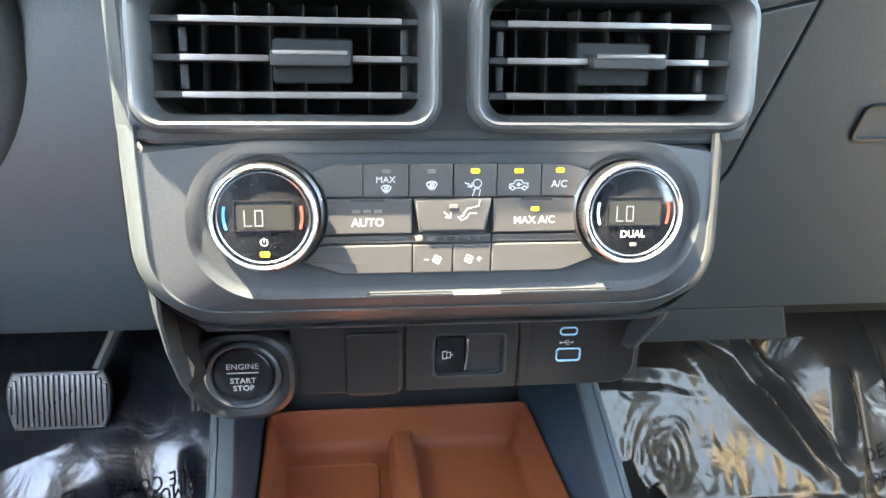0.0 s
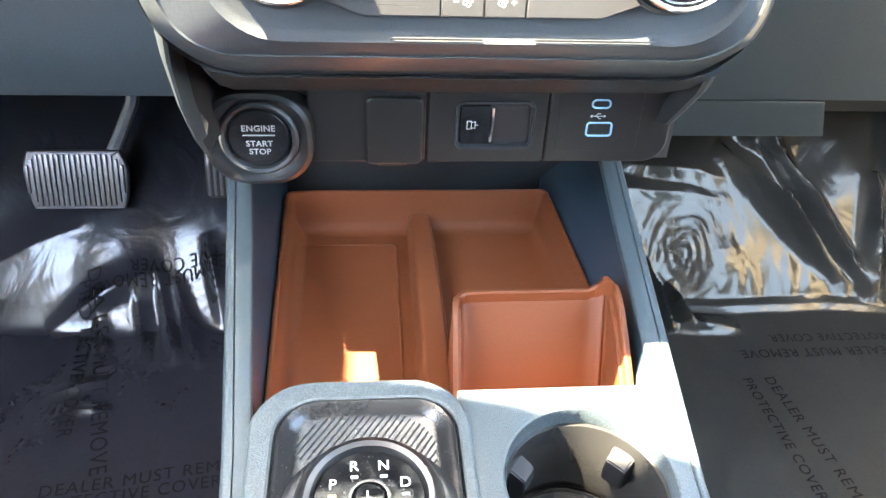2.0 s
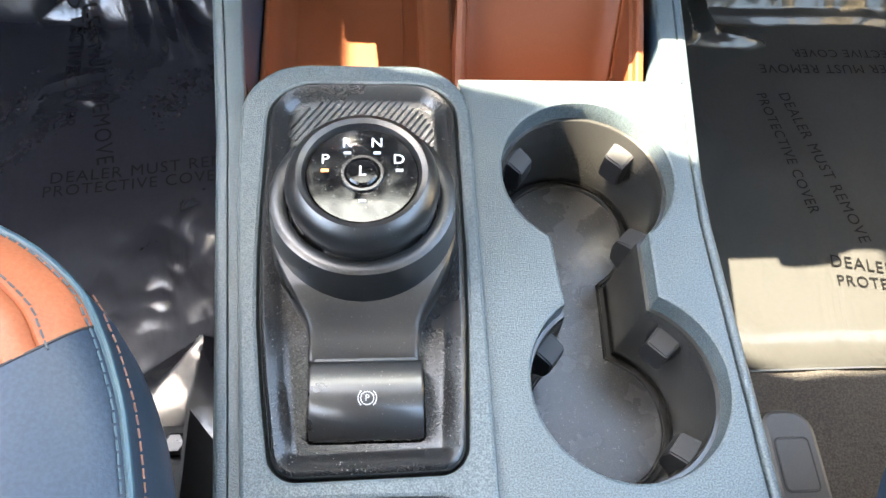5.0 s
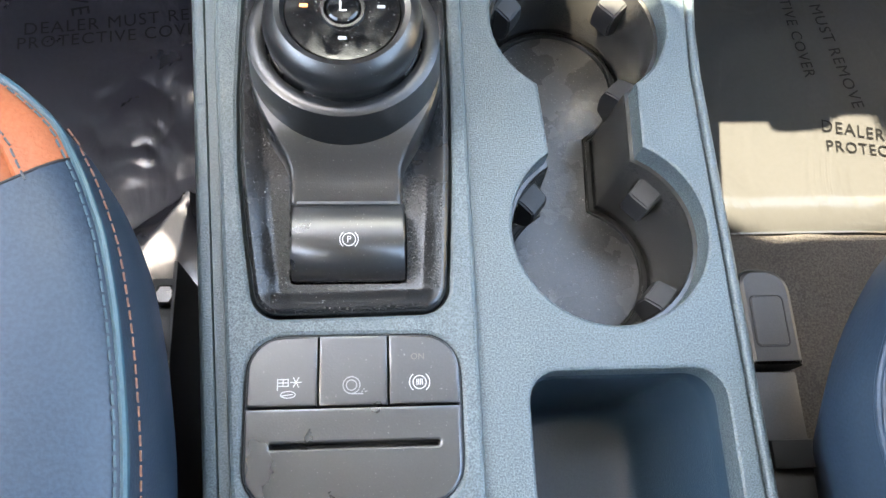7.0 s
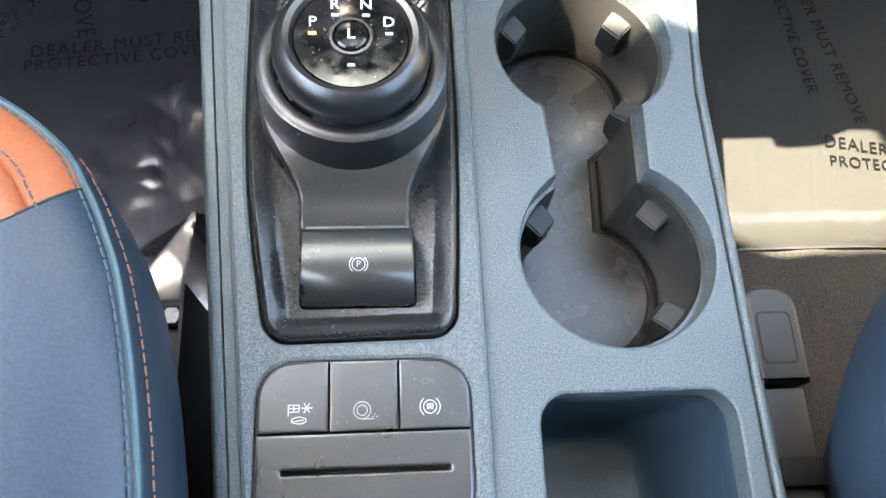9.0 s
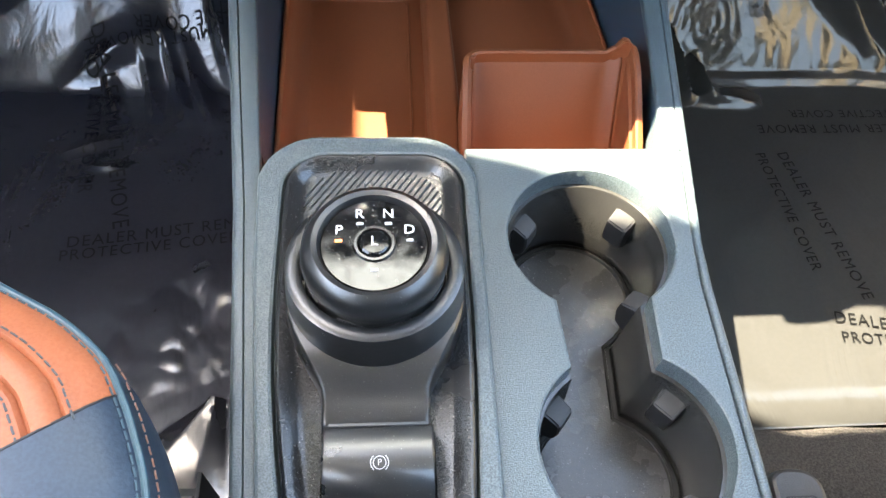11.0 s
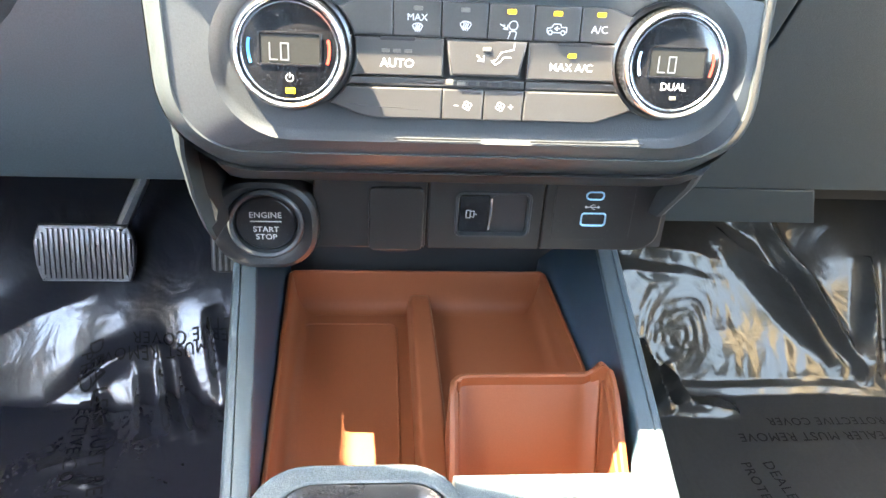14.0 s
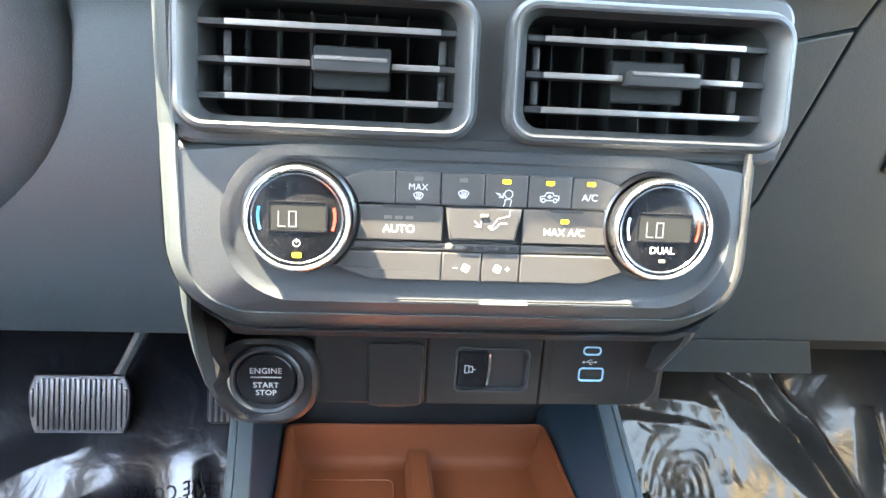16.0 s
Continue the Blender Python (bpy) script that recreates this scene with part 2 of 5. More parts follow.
def slab(pts, z0, z1, b=0.0006, bm=None):
    """A solid of that outline with softly rounded top edges."""
    return flat_top(loft([(pts, z0), (pts, z1 - b), (inset(pts, b * 0.3), z1 - b * 0.3), (inset(pts, b), z1)], True, True, bm), z1)


def lathe(profile, n=48, cx=0.0, cy=0.0, bm=None, cap0=False, cap1=False):
    return loft([(circle(r, cx, cy, n), z) for r, z in profile], cap0, cap1, bm)


def box(x0, x1, y0, y1, z0, z1, b=0.001, bm=None):
    bm = bm or bmesh.new()
    r = bmesh.ops.create_cube(bm, size=1)
    for v in r["verts"]:
        v.co = (x0 + (v.co.x + 0.5) * (x1 - x0), y0 + (v.co.y + 0.5) * (y1 - y0), z0 + (v.co.z + 0.5) * (z1 - z0))
    if b:
        bmesh.ops.bevel(bm, geom=list({e for v in r["verts"] for e in v.link_edges}), offset=b, segments=2, affect="EDGES", profile=0.6)
    return bm


def holed(outer, holes, z, bm=None):
    """A flat face at z with holes."""
    bm = bm or bmesh.new()
    edges = []
    for lp in [outer] + holes:
        vs = [bm.verts.new((p[0], p[1], z)) for p in lp]
        edges += [bm.edges.new((vs[k], vs[(k + 1) % len(vs)])) for k in range(len(vs))]
    bmesh.ops.triangle_fill(bm, use_beauty=True, use_dissolve=False, edges=edges)
    return bm


def plate(outer, holes, z0, z1, b=0.0012):
    """A plate with holes, its edges rounded."""
    bm = holed(inset(outer, b), [inset(h, -b) for h in holes], z1)
    for lp, s in [(outer, 1)] + [(h, -1) for h in holes]:
        loft([(inset(lp, s * b), z1), (inset(lp, s * b * 0.3), z1 - b * 0.3), (lp, z1 - b), (lp, z0)], bm=bm)
    bmesh.ops.remove_doubles(bm, verts=bm.verts, dist=1e-6)
    return flat_top(bm, z1)


def tube(path, r, n=8, bm=None, closed=False):
    """A round bar along points."""
    bm = bm or bmesh.new()
    path = [Vector(p) for p in path]
    rings = []
    for k, p in enumerate(path):
        d = (path[(k + 1) % len(path)] if closed or k + 1 < len(path) else p) - (path[k - 1] if closed or k else p)
        d.normalize()
        u = d.cross(Vector((0.013, 0.021, 1)))
        u = u.normalized() if u.length > 1e-5 else Vector((1, 0, 0))
        w = d.cross(u)
        rings.append([bm.verts.new(p + r * (u * math.cos(2 * math.pi * q / n) + w * math.sin(2 * math.pi * q / n))) for q in range(n)])
    for a, b in list(zip(rings, rings[1:])) + ([(rings[-1], rings[0])] if closed else []):
        for q in range(n):
            bm.faces.new((a[q], a[(q + 1) % n], b[(q + 1) % n], b[q]))
    if not closed:
        bm.faces.new(rings[0][::-1])
        bm.faces.new(rings[-1])
    return bm


def strokes(lines, w, z=0.0, bm=None):
    """Printed lines: thin raised ribbons along 2D points."""
    bm = bm or bmesh.new()
    for ln in lines:
        pts = [Vector(p) for p in ln]
        for a, b in zip(pts, pts[1:]):
            d = (b - a)
            if d.length < 1e-7:
                continue
            d.normalize()
            s = Vector((-d.y, d.x)) * w / 2
            e = d * w * 0.35
            vs = [bm.verts.new((p.x, p.y, z)) for p in (a - e - s, b + e - s, b + e + s, a - e + s)]
            bm.faces.new(vs)
    return bm


def arc(cx, cy, r, a0, a1, n=16, ry=None):
    return [(cx + r * math.cos(radians(a0 + (a1 - a0) * k / n)), cy + (ry or r) * math.sin(radians(a0 + (a1 - a0) * k / n))) for k in range(n + 1)]


def arc_band(cx, cy, r, w, a0, a1, z):
    """One printed arc of even width."""
    return loft([[(x, y, z) for x, y in arc(cx, cy, r + k * w / 2, a0, a1, 10)] for k in (-1, 1)], closed=False)


def lettering(text, size, z=0.0, spacing=1.0, squash=1.0, bold=0.0):
    """Flat letters of the built-in font, centred, as a bmesh."""
    cu = bpy.data.curves.new("lettering", "FONT")
    cu.body, cu.size, cu.align_x, cu.align_y, cu.space_character, cu.offset, cu.resolution_u = text, size, "CENTER", "CENTER", spacing, bold, 3
    ob = bpy.data.objects.new("lettering", cu)
    scene.collection.objects.link(ob)
    me = bpy.data.meshes.new_from_object(ob.evaluated_get(bpy.context.evaluated_depsgraph_get()))
    bm = bmesh.new()
    bm.from_mesh(me)
    bpy.data.objects.remove(ob)
    bpy.data.curves.remove(cu)
    bpy.data.meshes.remove(me)
    for v in bm.verts:
        v.co = (v.co.x * squash, v.co.y, z)
    return bm


def shift(bm, m):
    bmesh.ops.transform(bm, matrix=m, verts=bm.verts)
    return bm


def move(x, y, z=0.0):
    return Matrix.Translation((x, y, z))


def line_between(p, q, n):
    return [(p[0] + (q[0] - p[0]) * k / n, p[1] + (q[1] - p[1]) * k / n) for k in range(n + 1)]


def smooth_path(pts, n=6):
    """A smooth line through 2D points."""
    P = [Vector(p) for p in pts]
    P = [2 * P[0] - P[1]] + P + [2 * P[-1] - P[-2]]
    out = []
    for k in range(1, len(P) - 2):
        a, b, c, d = P[k - 1:k + 3]
        for q in range(n):
            t = q / n
            v = 0.5 * (2 * b + (c - a) * t + (2 * a - 5 * b + 4 * c - d) * t * t + (3 * b - a - 3 * c + d) * t ** 3)
            out.append(tuple(v))
    return out + [tuple(P[-2])]


# ---- the cabin that closes the place ----
def cabin():
    bm = bmesh.new()
    bmesh.ops.create_grid(bm, x_segments=2, y_segments=2, size=60)
    solid("ground", bm, OUTSIDE, "pale concrete ground outside the car", "ground", "structure", move(0, 0, -0.55))
    solid("floor", box(-0.80, 0.80, -1.6, 1.45, -0.06, -0.02, 0), CARPET, "grey-brown cut-pile car floor carpet", "floor", "structure")
    # unseen roof; front edge and left tab cut to shade console and tray
    roof = [(-0.5660, 0.414), (-0.5660, 0.53), (-0.62, 0.53), (-0.62, -1.60), (0.62, -1.60), (0.62, 0.44), (0.40, 0.37), (0.10, 0.349), (-0.20, 0.349), (-0.30, 0.3445), (-0.345, 0.354), (-0.44, 0.398), (-0.49, 0.412)]
    solid("ceiling", slab(roof, 1.19, 1.24, 0.004), HEADLINER, "pale fabric headliner", "ceiling", "structure")
    for k, sx in enumerate((-1, 1)):
        bm = box(min(sx * 0.74, sx * 0.80), max(sx * 0.74, sx * 0.80), -1.6, 1.25, -0.05, 0.66, 0.01)
        solid("wall_door_%d" % (k + 1), bm, TRIM, "unseen door wall, sand-coloured to bounce light into the footwells", "door trim", "structure")
        for q, (y0, y1) in enumerate(((-0.62, -0.50), (-1.36, -1.26))):
            lo = [(sx * 0.74, y0, 0.65), (sx * 0.78, y0, 0.65), (sx * 0.78, y1, 0.65), (sx * 0.74, y1, 0.65)]
            hi = [(sx * 0.58, y0, 1.22), (sx * 0.62, y0, 1.22), (sx * 0.62, y1, 1.22), (sx * 0.58, y1, 1.22)]
            solid("wall_pillar_%d" % (k * 2 + q + 1), loft([lo, hi], True, True), HEADLINER, "pale roof pillar trim", "pillar", "structure")
        # unseen panels where rear side windows would be, added to cut sky light
        lo = [(sx * 0.74, -1.58, 0.655), (sx * 0.78, -1.58, 0.655), (sx * 0.78, -0.625, 0.655), (sx * 0.74, -0.625, 0.655)]
        hi = [(sx * 0.58, -1.58, 1.20), (sx * 0.62, -1.58, 1.20), (sx * 0.62, -0.625, 1.20), (sx * 0.58, -0.625, 1.20)]
        solid("wall_rear_side_%d" % (k + 1), loft([lo, hi], True, True), DASH, "unseen dark panel added to shut out light from the rear side windows", "wall", "structure")
        lo = [(sx * 0.64, 1.20, 0.66), (sx * 0.78, 1.20, 0.66), (sx * 0.78, 1.28, 0.66), (sx * 0.64, 1.28, 0.66)]
        # left pillar's inner edge is set to bound the sun patch in the tray
        xi = -0.540 if sx < 0 else 0.545
        hi = [(xi, 0.36, 1.22), (sx * 0.66, 0.36, 1.22), (sx * 0.66, 0.44, 1.22), (xi, 0.44, 1.22)]
        solid("wall_front_pillar_%d" % (k + 1), loft([lo, hi], True, True), HEADLINER, "pale windscreen pillar trim", "pillar", "structure")
    # unseen panel added over the driver's window to keep sun off the floor
    lo = [(-0.735, y, z) for y, z in ((0.27, 0.70), (0.62, 0.70))]
    hi = [(-0.62, y, z) for y, z in ((0.27, 1.185), (0.62, 1.185))]
    bm = loft([lo + [(x - 0.03, y, z) for x, y, z in lo[::-1]], hi + [(x - 0.03, y, z) for x, y, z in hi[::-1]]], True, True)
    solid("wall_sun_block", bm, HEADLINER, "unseen pale panel added over the driver window to keep sun off the floor", "window header", "structure")
    # unseen dark slab at the windscreen's top, sized to darken the dial's reflection
    bm = slab(rrect(0.36, 0.24, 0.03), 0.0, 0.05, 0.01)
    solid("mirror_slab", bm, DARK, "unseen black slab for the mirror housing, sized to darken the dial's reflection", "mirror", "structure", pose(0.0, 0.520, 1.12, -15))
    # unseen display added: its frame shades the vents, its glow mirrors in the dial
    display = thing("center_display", pose(-0.020, 0.4255, 0.703, 86), "unseen touchscreen slab above the air vents, sized to shade the panel", "display", kind="structure")
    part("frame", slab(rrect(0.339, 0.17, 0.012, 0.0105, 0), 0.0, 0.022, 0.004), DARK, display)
    part("glow_panel", slab(rrect(0.215, 0.135, 0.003, 0.005, -0.0165), 0.021, 0.0235, 0.0005), DIAL_GLOW, display, "unseen glowing panel added for the bright reflection in the selector dial")
    # unseen wall added to keep rear light out of the vents
    solid("wall_rear", box(-0.78, 0.78, -1.64, -1.56, -0.05, 1.20, 0.01), DASH, "unseen dark grey rear wall added to shut out light from behind", "wall", "structure")
    # dashboard body behind and above the centre stack
    prof = [(0.665, 0.335), (0.655, 0.37), (0.62, 0.50), (0.578, 0.596), (0.485, 0.606), (0.475, 0.625), (0.50, 0.66), (0.66, 0.69), (1.35, 0.66), (1.35, -0.02), (1.06, -0.02), (0.95, 0.30), (0.72, 0.32)]
    loops = [[(x, y, z) for y, z in prof] for x in (-0.76, 0.76)]
    solid("dashboard", loft(loops, True, True), DASH, "charcoal grained plastic dashboard body", "dashboard", "structure")
    # front bulkhead below it
    solid("wall_bulkhead", box(-0.76, 0.76, 1.04, 1.09, -0.05, 0.4, 0), DARK, "dark carpeted front bulkhead", "bulkhead", "structure")


cabin()

# ---- footwell floors under film ----
def tent(x, y, x0, y0, x1, y1, h, near, far):
    """A pinched crease along a line, with a short flank towards its right hand and a long one towards its left."""
    dx, dy = x1 - x0, y1 - y0
    n = math.hypot(dx, dy)
    t = ((x - x0) * dx + (y - y0) * dy) / n / n
    d = ((x - x0) * dy - (y - y0) * dx) / n
    e = max(0.0, 1 - abs(2 * t - 1)) ** 0.6 if 0 < t < 1 else 0.0
    f = max(0.0, 1 - (d / near if d > 0 else -d / far))
    return h * e * f * f * (1.6 - 0.6 * f)


def film_left(x, y):
    up = max(0.0, y - 0.640 - 0.022 * noise.noise(Vector((x * 11, 2, 2))))
    z = 0.028 + 0.85 * up * up / (up + 0.012)
    k = min(1.0, up / 0.03)
    z += 0.03 * k * (x + 0.30) + 0.0055 * k * noise.noise(Vector((x * 8, y * 11, 0))) + 0.0016 * noise.noise(Vector((x * 20, y * 14, 3)))
    z += 0.003 * (1 - k) * noise.noise(Vector((x * 7, y * 7, 5)))
    # pulled-up point in the bend with sharp creases that fan out from it
    z += tent(x, y, -0.375, 0.643, -0.262, 0.694, 0.011, 0.016, 0.030)
    z += tent(x, y, -0.272, 0.694, -0.240, 0.594, 0.013, 0.010, 0.020)
    z += tent(x, y, -0.254, 0.690, -0.216, 0.590, 0.012, 0.010, 0.016)
    z += tent(x, y, -0.292, 0.680, -0.272, 0.598, 0.007, 0.008, 0.014)
    z += tent(x, y, -0.222, 0.722, -0.200, 0.640, 0.012, 0.012, 0.020)
    z += tent(x, y, -0.330, 0.665, -0.305, 0.600, 0.005, 0.008, 0.014)
    z += tent(x, y, -0.470, 0.690, -0.330, 0.735, 0.006, 0.030, 0.040)
    z += tent(x, y, -0.355, 0.560, -0.300, 0.580, 0.004, 0.010, 0.014) + tent(x, y, -0.330, 0.545, -0.285, 0.540, 0.003, 0.008, 0.012)
    # small tangled wrinkles in the flat of the footwell
    c = max(0.0, 1 - math.hypot(x + 0.205, (y - 0.385) * 0.8) / 0.085)
    z += c * (0.006 * abs(noise.noise(Vector((x * 24, y * 20, 7)))) + 0.0022 * abs(noise.noise(Vector((x * 55, y * 48, 1)))))
    # loose peak by the seat rail
    a, d = 0.394 * (x + 0.207) + 0.919 * (y - 0.243), 0.919 * (x + 0.207) - 0.394 * (y - 0.243)
    k = max(0.0, min(1.0, a / 0.070))
    if k:
        wide = 0.026 * (1 - k) + 0.004
        z += (0.017 + 0.002 * noise.noise(Vector((x * 45, y * 45, 2)))) * k * max(0.0, min(1.0, (0.0745 - a) / 0.0045)) * max(0.0, min(1.0, 1.6 - abs(d) / wide))
    return z


def film_right(x, y):
    z = 0.086 + 0.003 * noise.noise(Vector((x * 8, y * 8, 5))) - 0.010 * max(0.0, min(1.0, (0.285 - y) / 0.025)) ** 2
    lip = 0.600 + 0.006 * noise.noise(Vector((x * 14, 0, 2)))
    c = max(0.0, min(1.0, (y - lip) / 0.016))
    c = c * c * (3 - 2 * c)
    z += 0.005 * max(0.0, 1 - abs(y - lip) / 0.008)
    # faint straight pulls in the flat part
    z += (1 - c) * 0.0010 * noise.noise(Vector(((x - 0.9 * y) * 30, (x + y) * 5, 4)))
    up = max(0.0, y - lip)
    z += 0.92 * min(up, 0.16) + 0.75 * max(0.0, up - 0.16)
    # rings of fine ripples round one pinched point, closer together near it
    dx, dy = x - 0.262, (y - 0.640) * 1.25
    r, ang = math.hypot(dx, dy), math.atan2(dy, dx)
    wob = noise.noise(Vector((x * 30, y * 30, 1)))
    near = max(0.0, 1 - r / 0.105) ** 0.7
    z += c * 0.0009 * math.sin(2 * math.pi * r / (0.0085 + 0.05 * r) + 4.5 * wob) * near * (0.40 + 0.9 * noise.noise(Vector((math.cos(ang) * 2.2, math.sin(ang) * 2.2, r * 30))))
    # slow swells, and short upright ripples where the film is gathered along the fold
    z += c * 0.0062 * noise.noise(Vector((x * 15, y * 19, 8))) + c * 0.0007 * noise.noise(Vector((x * 42, y * 50, 6)))
    g = max(0.0, 1 - abs(x - 0.375) / 0.075) * max(0.0, 1 - abs(y - 0.618) / 0.030)
    z += c * g * 0.0014 * noise.noise(Vector((x * 95, y * 18, 3)))
    # long curved pulls above the rings
    z += tent(x, y, 0.190, 0.712, 0.330, 0.694, 0.005, 0.010, 0.020) + tent(x, y, 0.190, 0.692, 0.320, 0.680, 0.0035, 0.008, 0.014)
    # the double fold that runs down to the lip, and the big soft folds beyond it
    z += tent(x, y, 0.305, 0.725, 0.440, 0.612, 0.022, 0.016, 0.008)
    z += tent(x, y, 0.335, 0.705, 0.425, 0.618, 0.012, 0.006, 0.010)
    z += tent(x, y, 0.345, 0.745, 0.460, 0.605, 0.026, 0.012, 0.020)
    z += tent(x, y, 0.345, 0.720, 0.400, 0.850, 0.040, 0.050, 0.034)
    z += tent(x, y, 0.462, 0.598, 0.476, 0.700, 0.022, 0.014, 0.022)
    z += tent(x, y, 0.505, 0.590, 0.500, 0.760, 0.028, 0.028, 0.028)
    z += tent(x, y, 0.565, 0.590, 0.545, 0.780, 0.030, 0.036, 0.036)
    # pale flap at the console's foot
    z += tent(x, y, 0.222, 0.640, 0.240, 0.570, 0.030, 0.016, 0.010) + tent(x, y, 0.245, 0.622, 0.262, 0.575, 0.020, 0.014, 0.012)
    z += tent(x, y, 0.225, 0.578, 0.310, 0.570, 0.010, 0.010, 0.030)
    return z


def sheet(fn, x0, x1, y0, y1, nx, ny):
    bm = bmesh.new()
    g = [[bm.verts.new((x0 + (x1 - x0) * i / nx, y0 + (y1 - y0) * j / ny, 0)) for i in range(nx + 1)] for j in range(ny + 1)]
    for row in g:
        for v in row:
            v.co.z = fn(v.co.x, v.co.y)
    for a, b in zip(g, g[1:]):
        for i in range(nx):
            bm.faces.new((a[i], a[i + 1], b[i + 1], b[i]))
    return bm


def film_text(parent, fn, text, x, y, length, turn):
    """Print of a given length that follows the film."""
    bm = lettering(text, 0.0175, 0, 1.12)
    xs = [v.co.x for v in bm.verts]
    k = length / (max(xs) - min(xs))
    bmesh.ops.subdivide_edges(bm, edges=[e for e in bm.edges if e.calc_length() > 0.005], cuts=2)
    shift(bm, move(x, y) @ Matrix.Rotation(radians(turn), 4, "Z") @ Matrix.Diagonal((k, k * 1.06, 1, 1)))
    for v in bm.verts:
        v.co.z = fn(v.co.x, v.co.y) + 0.0018
    part("print", bm, FAINTPRINT if fn is film_left else PRINT, parent, smooth=False)


def films():
    left = solid("floor_film", sheet(film_left, -0.66, -0.125, 0.12, 0.98, 300, 460), HAZE_FILM, "creased black protective plastic film over the driver footwell", "floor film")
    for text, x, y, length, turn in (("DEALER MUST REMOVE", -0.2372, 0.4695, 0.178, 7.4), ("PROTECTIVE COVER", -0.2537, 0.4531, 0.152, 7), ("DEALER MUST REMOVE", -0.3087, 0.584, 0.225, -77),
                                     ("PROTECTIVE COVER", -0.332, 0.5986, 0.172, -83.5), ("PROTECTIVE COVER", -0.220, 0.7045, 0.153, 188), ("DEALER MUST REMOVE", -0.245, 0.690, 0.172, 191)):
        film_text(left, film_left, text, x, y, length, turn)
    right = solid("floor_film", sheet(film_right, 0.10, 0.66, 0.258, 0.90, 440, 480), FILM, "crumpled black protective plastic film over the passenger footwell", "floor film")
    for text, x, y, length, turn in (("PROTECTIVE COVER", 0.3945, 0.557, 0.125, 180), ("DEALER MUST REMOVE", 0.3737, 0.5385, 0.154, 180), ("DEALER MUST REMOVE", 0.323, 0.4337, 0.154, -80.2),
                                     ("PROTECTIVE COVER", 0.2957, 0.447, 0.125, -84), ("DEALER MUST REMOVE", 0.3785, 0.3295, 0.154, -9), ("PROTECTIVE COVER", 0.3650, 0.3190, 0.125, -5), ("DEALER MUST REMOVE", 0.552, 0.630, 0.154, 0), ("PROTECTIVE COVER", 0.540, 0.612, 0.125, 0)):
        film_text(right, film_right, text, x, y, length, turn)
    bm = sheet(lambda x, y: 0.074 + 0.004 * noise.noise(Vector((x, y, 0)) * 30), 0.09, 0.74, -0.5, 0.31, 60, 60)
    solid("floor_carpet", bm, CARPET, "bare grey-brown carpet beside the passenger seat", "carpet", "structure")
    bm = sheet(lambda x, y: 0.018 + 0.004 * noise.noise(Vector((x, y, 0)) * 30), -0.74, -0.12, -0.5, 0.14, 60, 60)
    solid("floor_carpet", bm, CARPET, "bare dark carpet beside the driver seat", "carpet", "structure")


films()

# ---- centre console ----
ZC = 0.300


def left_edge(y):
    return -0.0925 - 0.09 * y - 0.03 * max(0.0, y - 0.30)


def right_edge(y):
    return 0.1064 + max(0.0, y - 0.265) * 0.115 + max(0.0, 0.265 - y) * 0.012


def tray_left(y):
    return -0.1102 - 0.018 * (y - 0.36)


def tray_right(y):
    return min(0.1025, 0.1000 - 0.08 * (y - 0.45))


def side_wall(console, fn, sx, name, label):
    """One flank: outer wall, rounded top strip and the inner wall along the tray."""
    ys = sorted([-0.20 + 0.85 * k / 34 for k in range(35)] + [0.3349, 0.3352, 0.3420])
    rings, inner = [], []
    for y in ys:
        xo = fn(y)
        wide = 0.0052 if y < 0.3350 and sx > 0 else 0.0150 + min(1, max(0.0, y - 0.345) / 0.11) * 0.002
        g = 0.0060 if wide > 0.0095 else wide - 0.0016
        xi = xo - sx * wide
        dip = 0.0016 if wide > 0.0095 else 0.0
        rings.append([(xo + sx * 0.012, y, 0.0), (xo + sx * 0.003, y, 0.27), (xo, y, ZC - 0.004), (xo - sx * 0.0012, y, ZC - 0.001), (xo - sx * 0.0026, y, ZC),
                      (xo - sx * (g - 0.0005), y, ZC), (xo - sx * g, y, ZC - dip), (xo - sx * (g + 0.0005 if dip else g), y, ZC),
                      (xi + sx * 0.0014, y, ZC), (xi + sx * 0.0006, y, ZC - 0.0005), (xi, y, ZC - 0.002), (xi, y, ZC - 0.0045)])
        if y > 0.335:
            xr = tray_left(y) if sx < 0 else tray_right(y)
            inner.append([(xi, y, ZC - 0.0040), (xi + (xr - xi) * 0.10, y, ZC - 0.008), (xi + (xr - xi) * 0.35, y, ZC - 0.018), (xi + (xr - xi) * 0.75, y, ZC - 0.032), (xr, y, ZC - 0.042), (xr - sx * 0.001, y, 0.21)])
    wall = part("inner_wall", loft(inner, closed=False), SHADEBLUE, console, "slate inner wall, darkened for shade")
    wall.matrix_basis = move(0, -0.15, 0)
    return part(name, loft(rings, closed=False), BLUE, console, label)


def cup_outline(d=0.0):
    c1, r1, c2, r2 = (0.0526, 0.2795), 0.0403 - d, (0.0562, 0.1783), 0.0405 - d
    pts = arc(c1[0], c1[1], r1, -56, 238, 40) + arc(c2[0], c2[1], r2, 124, 424, 40)
    return pts


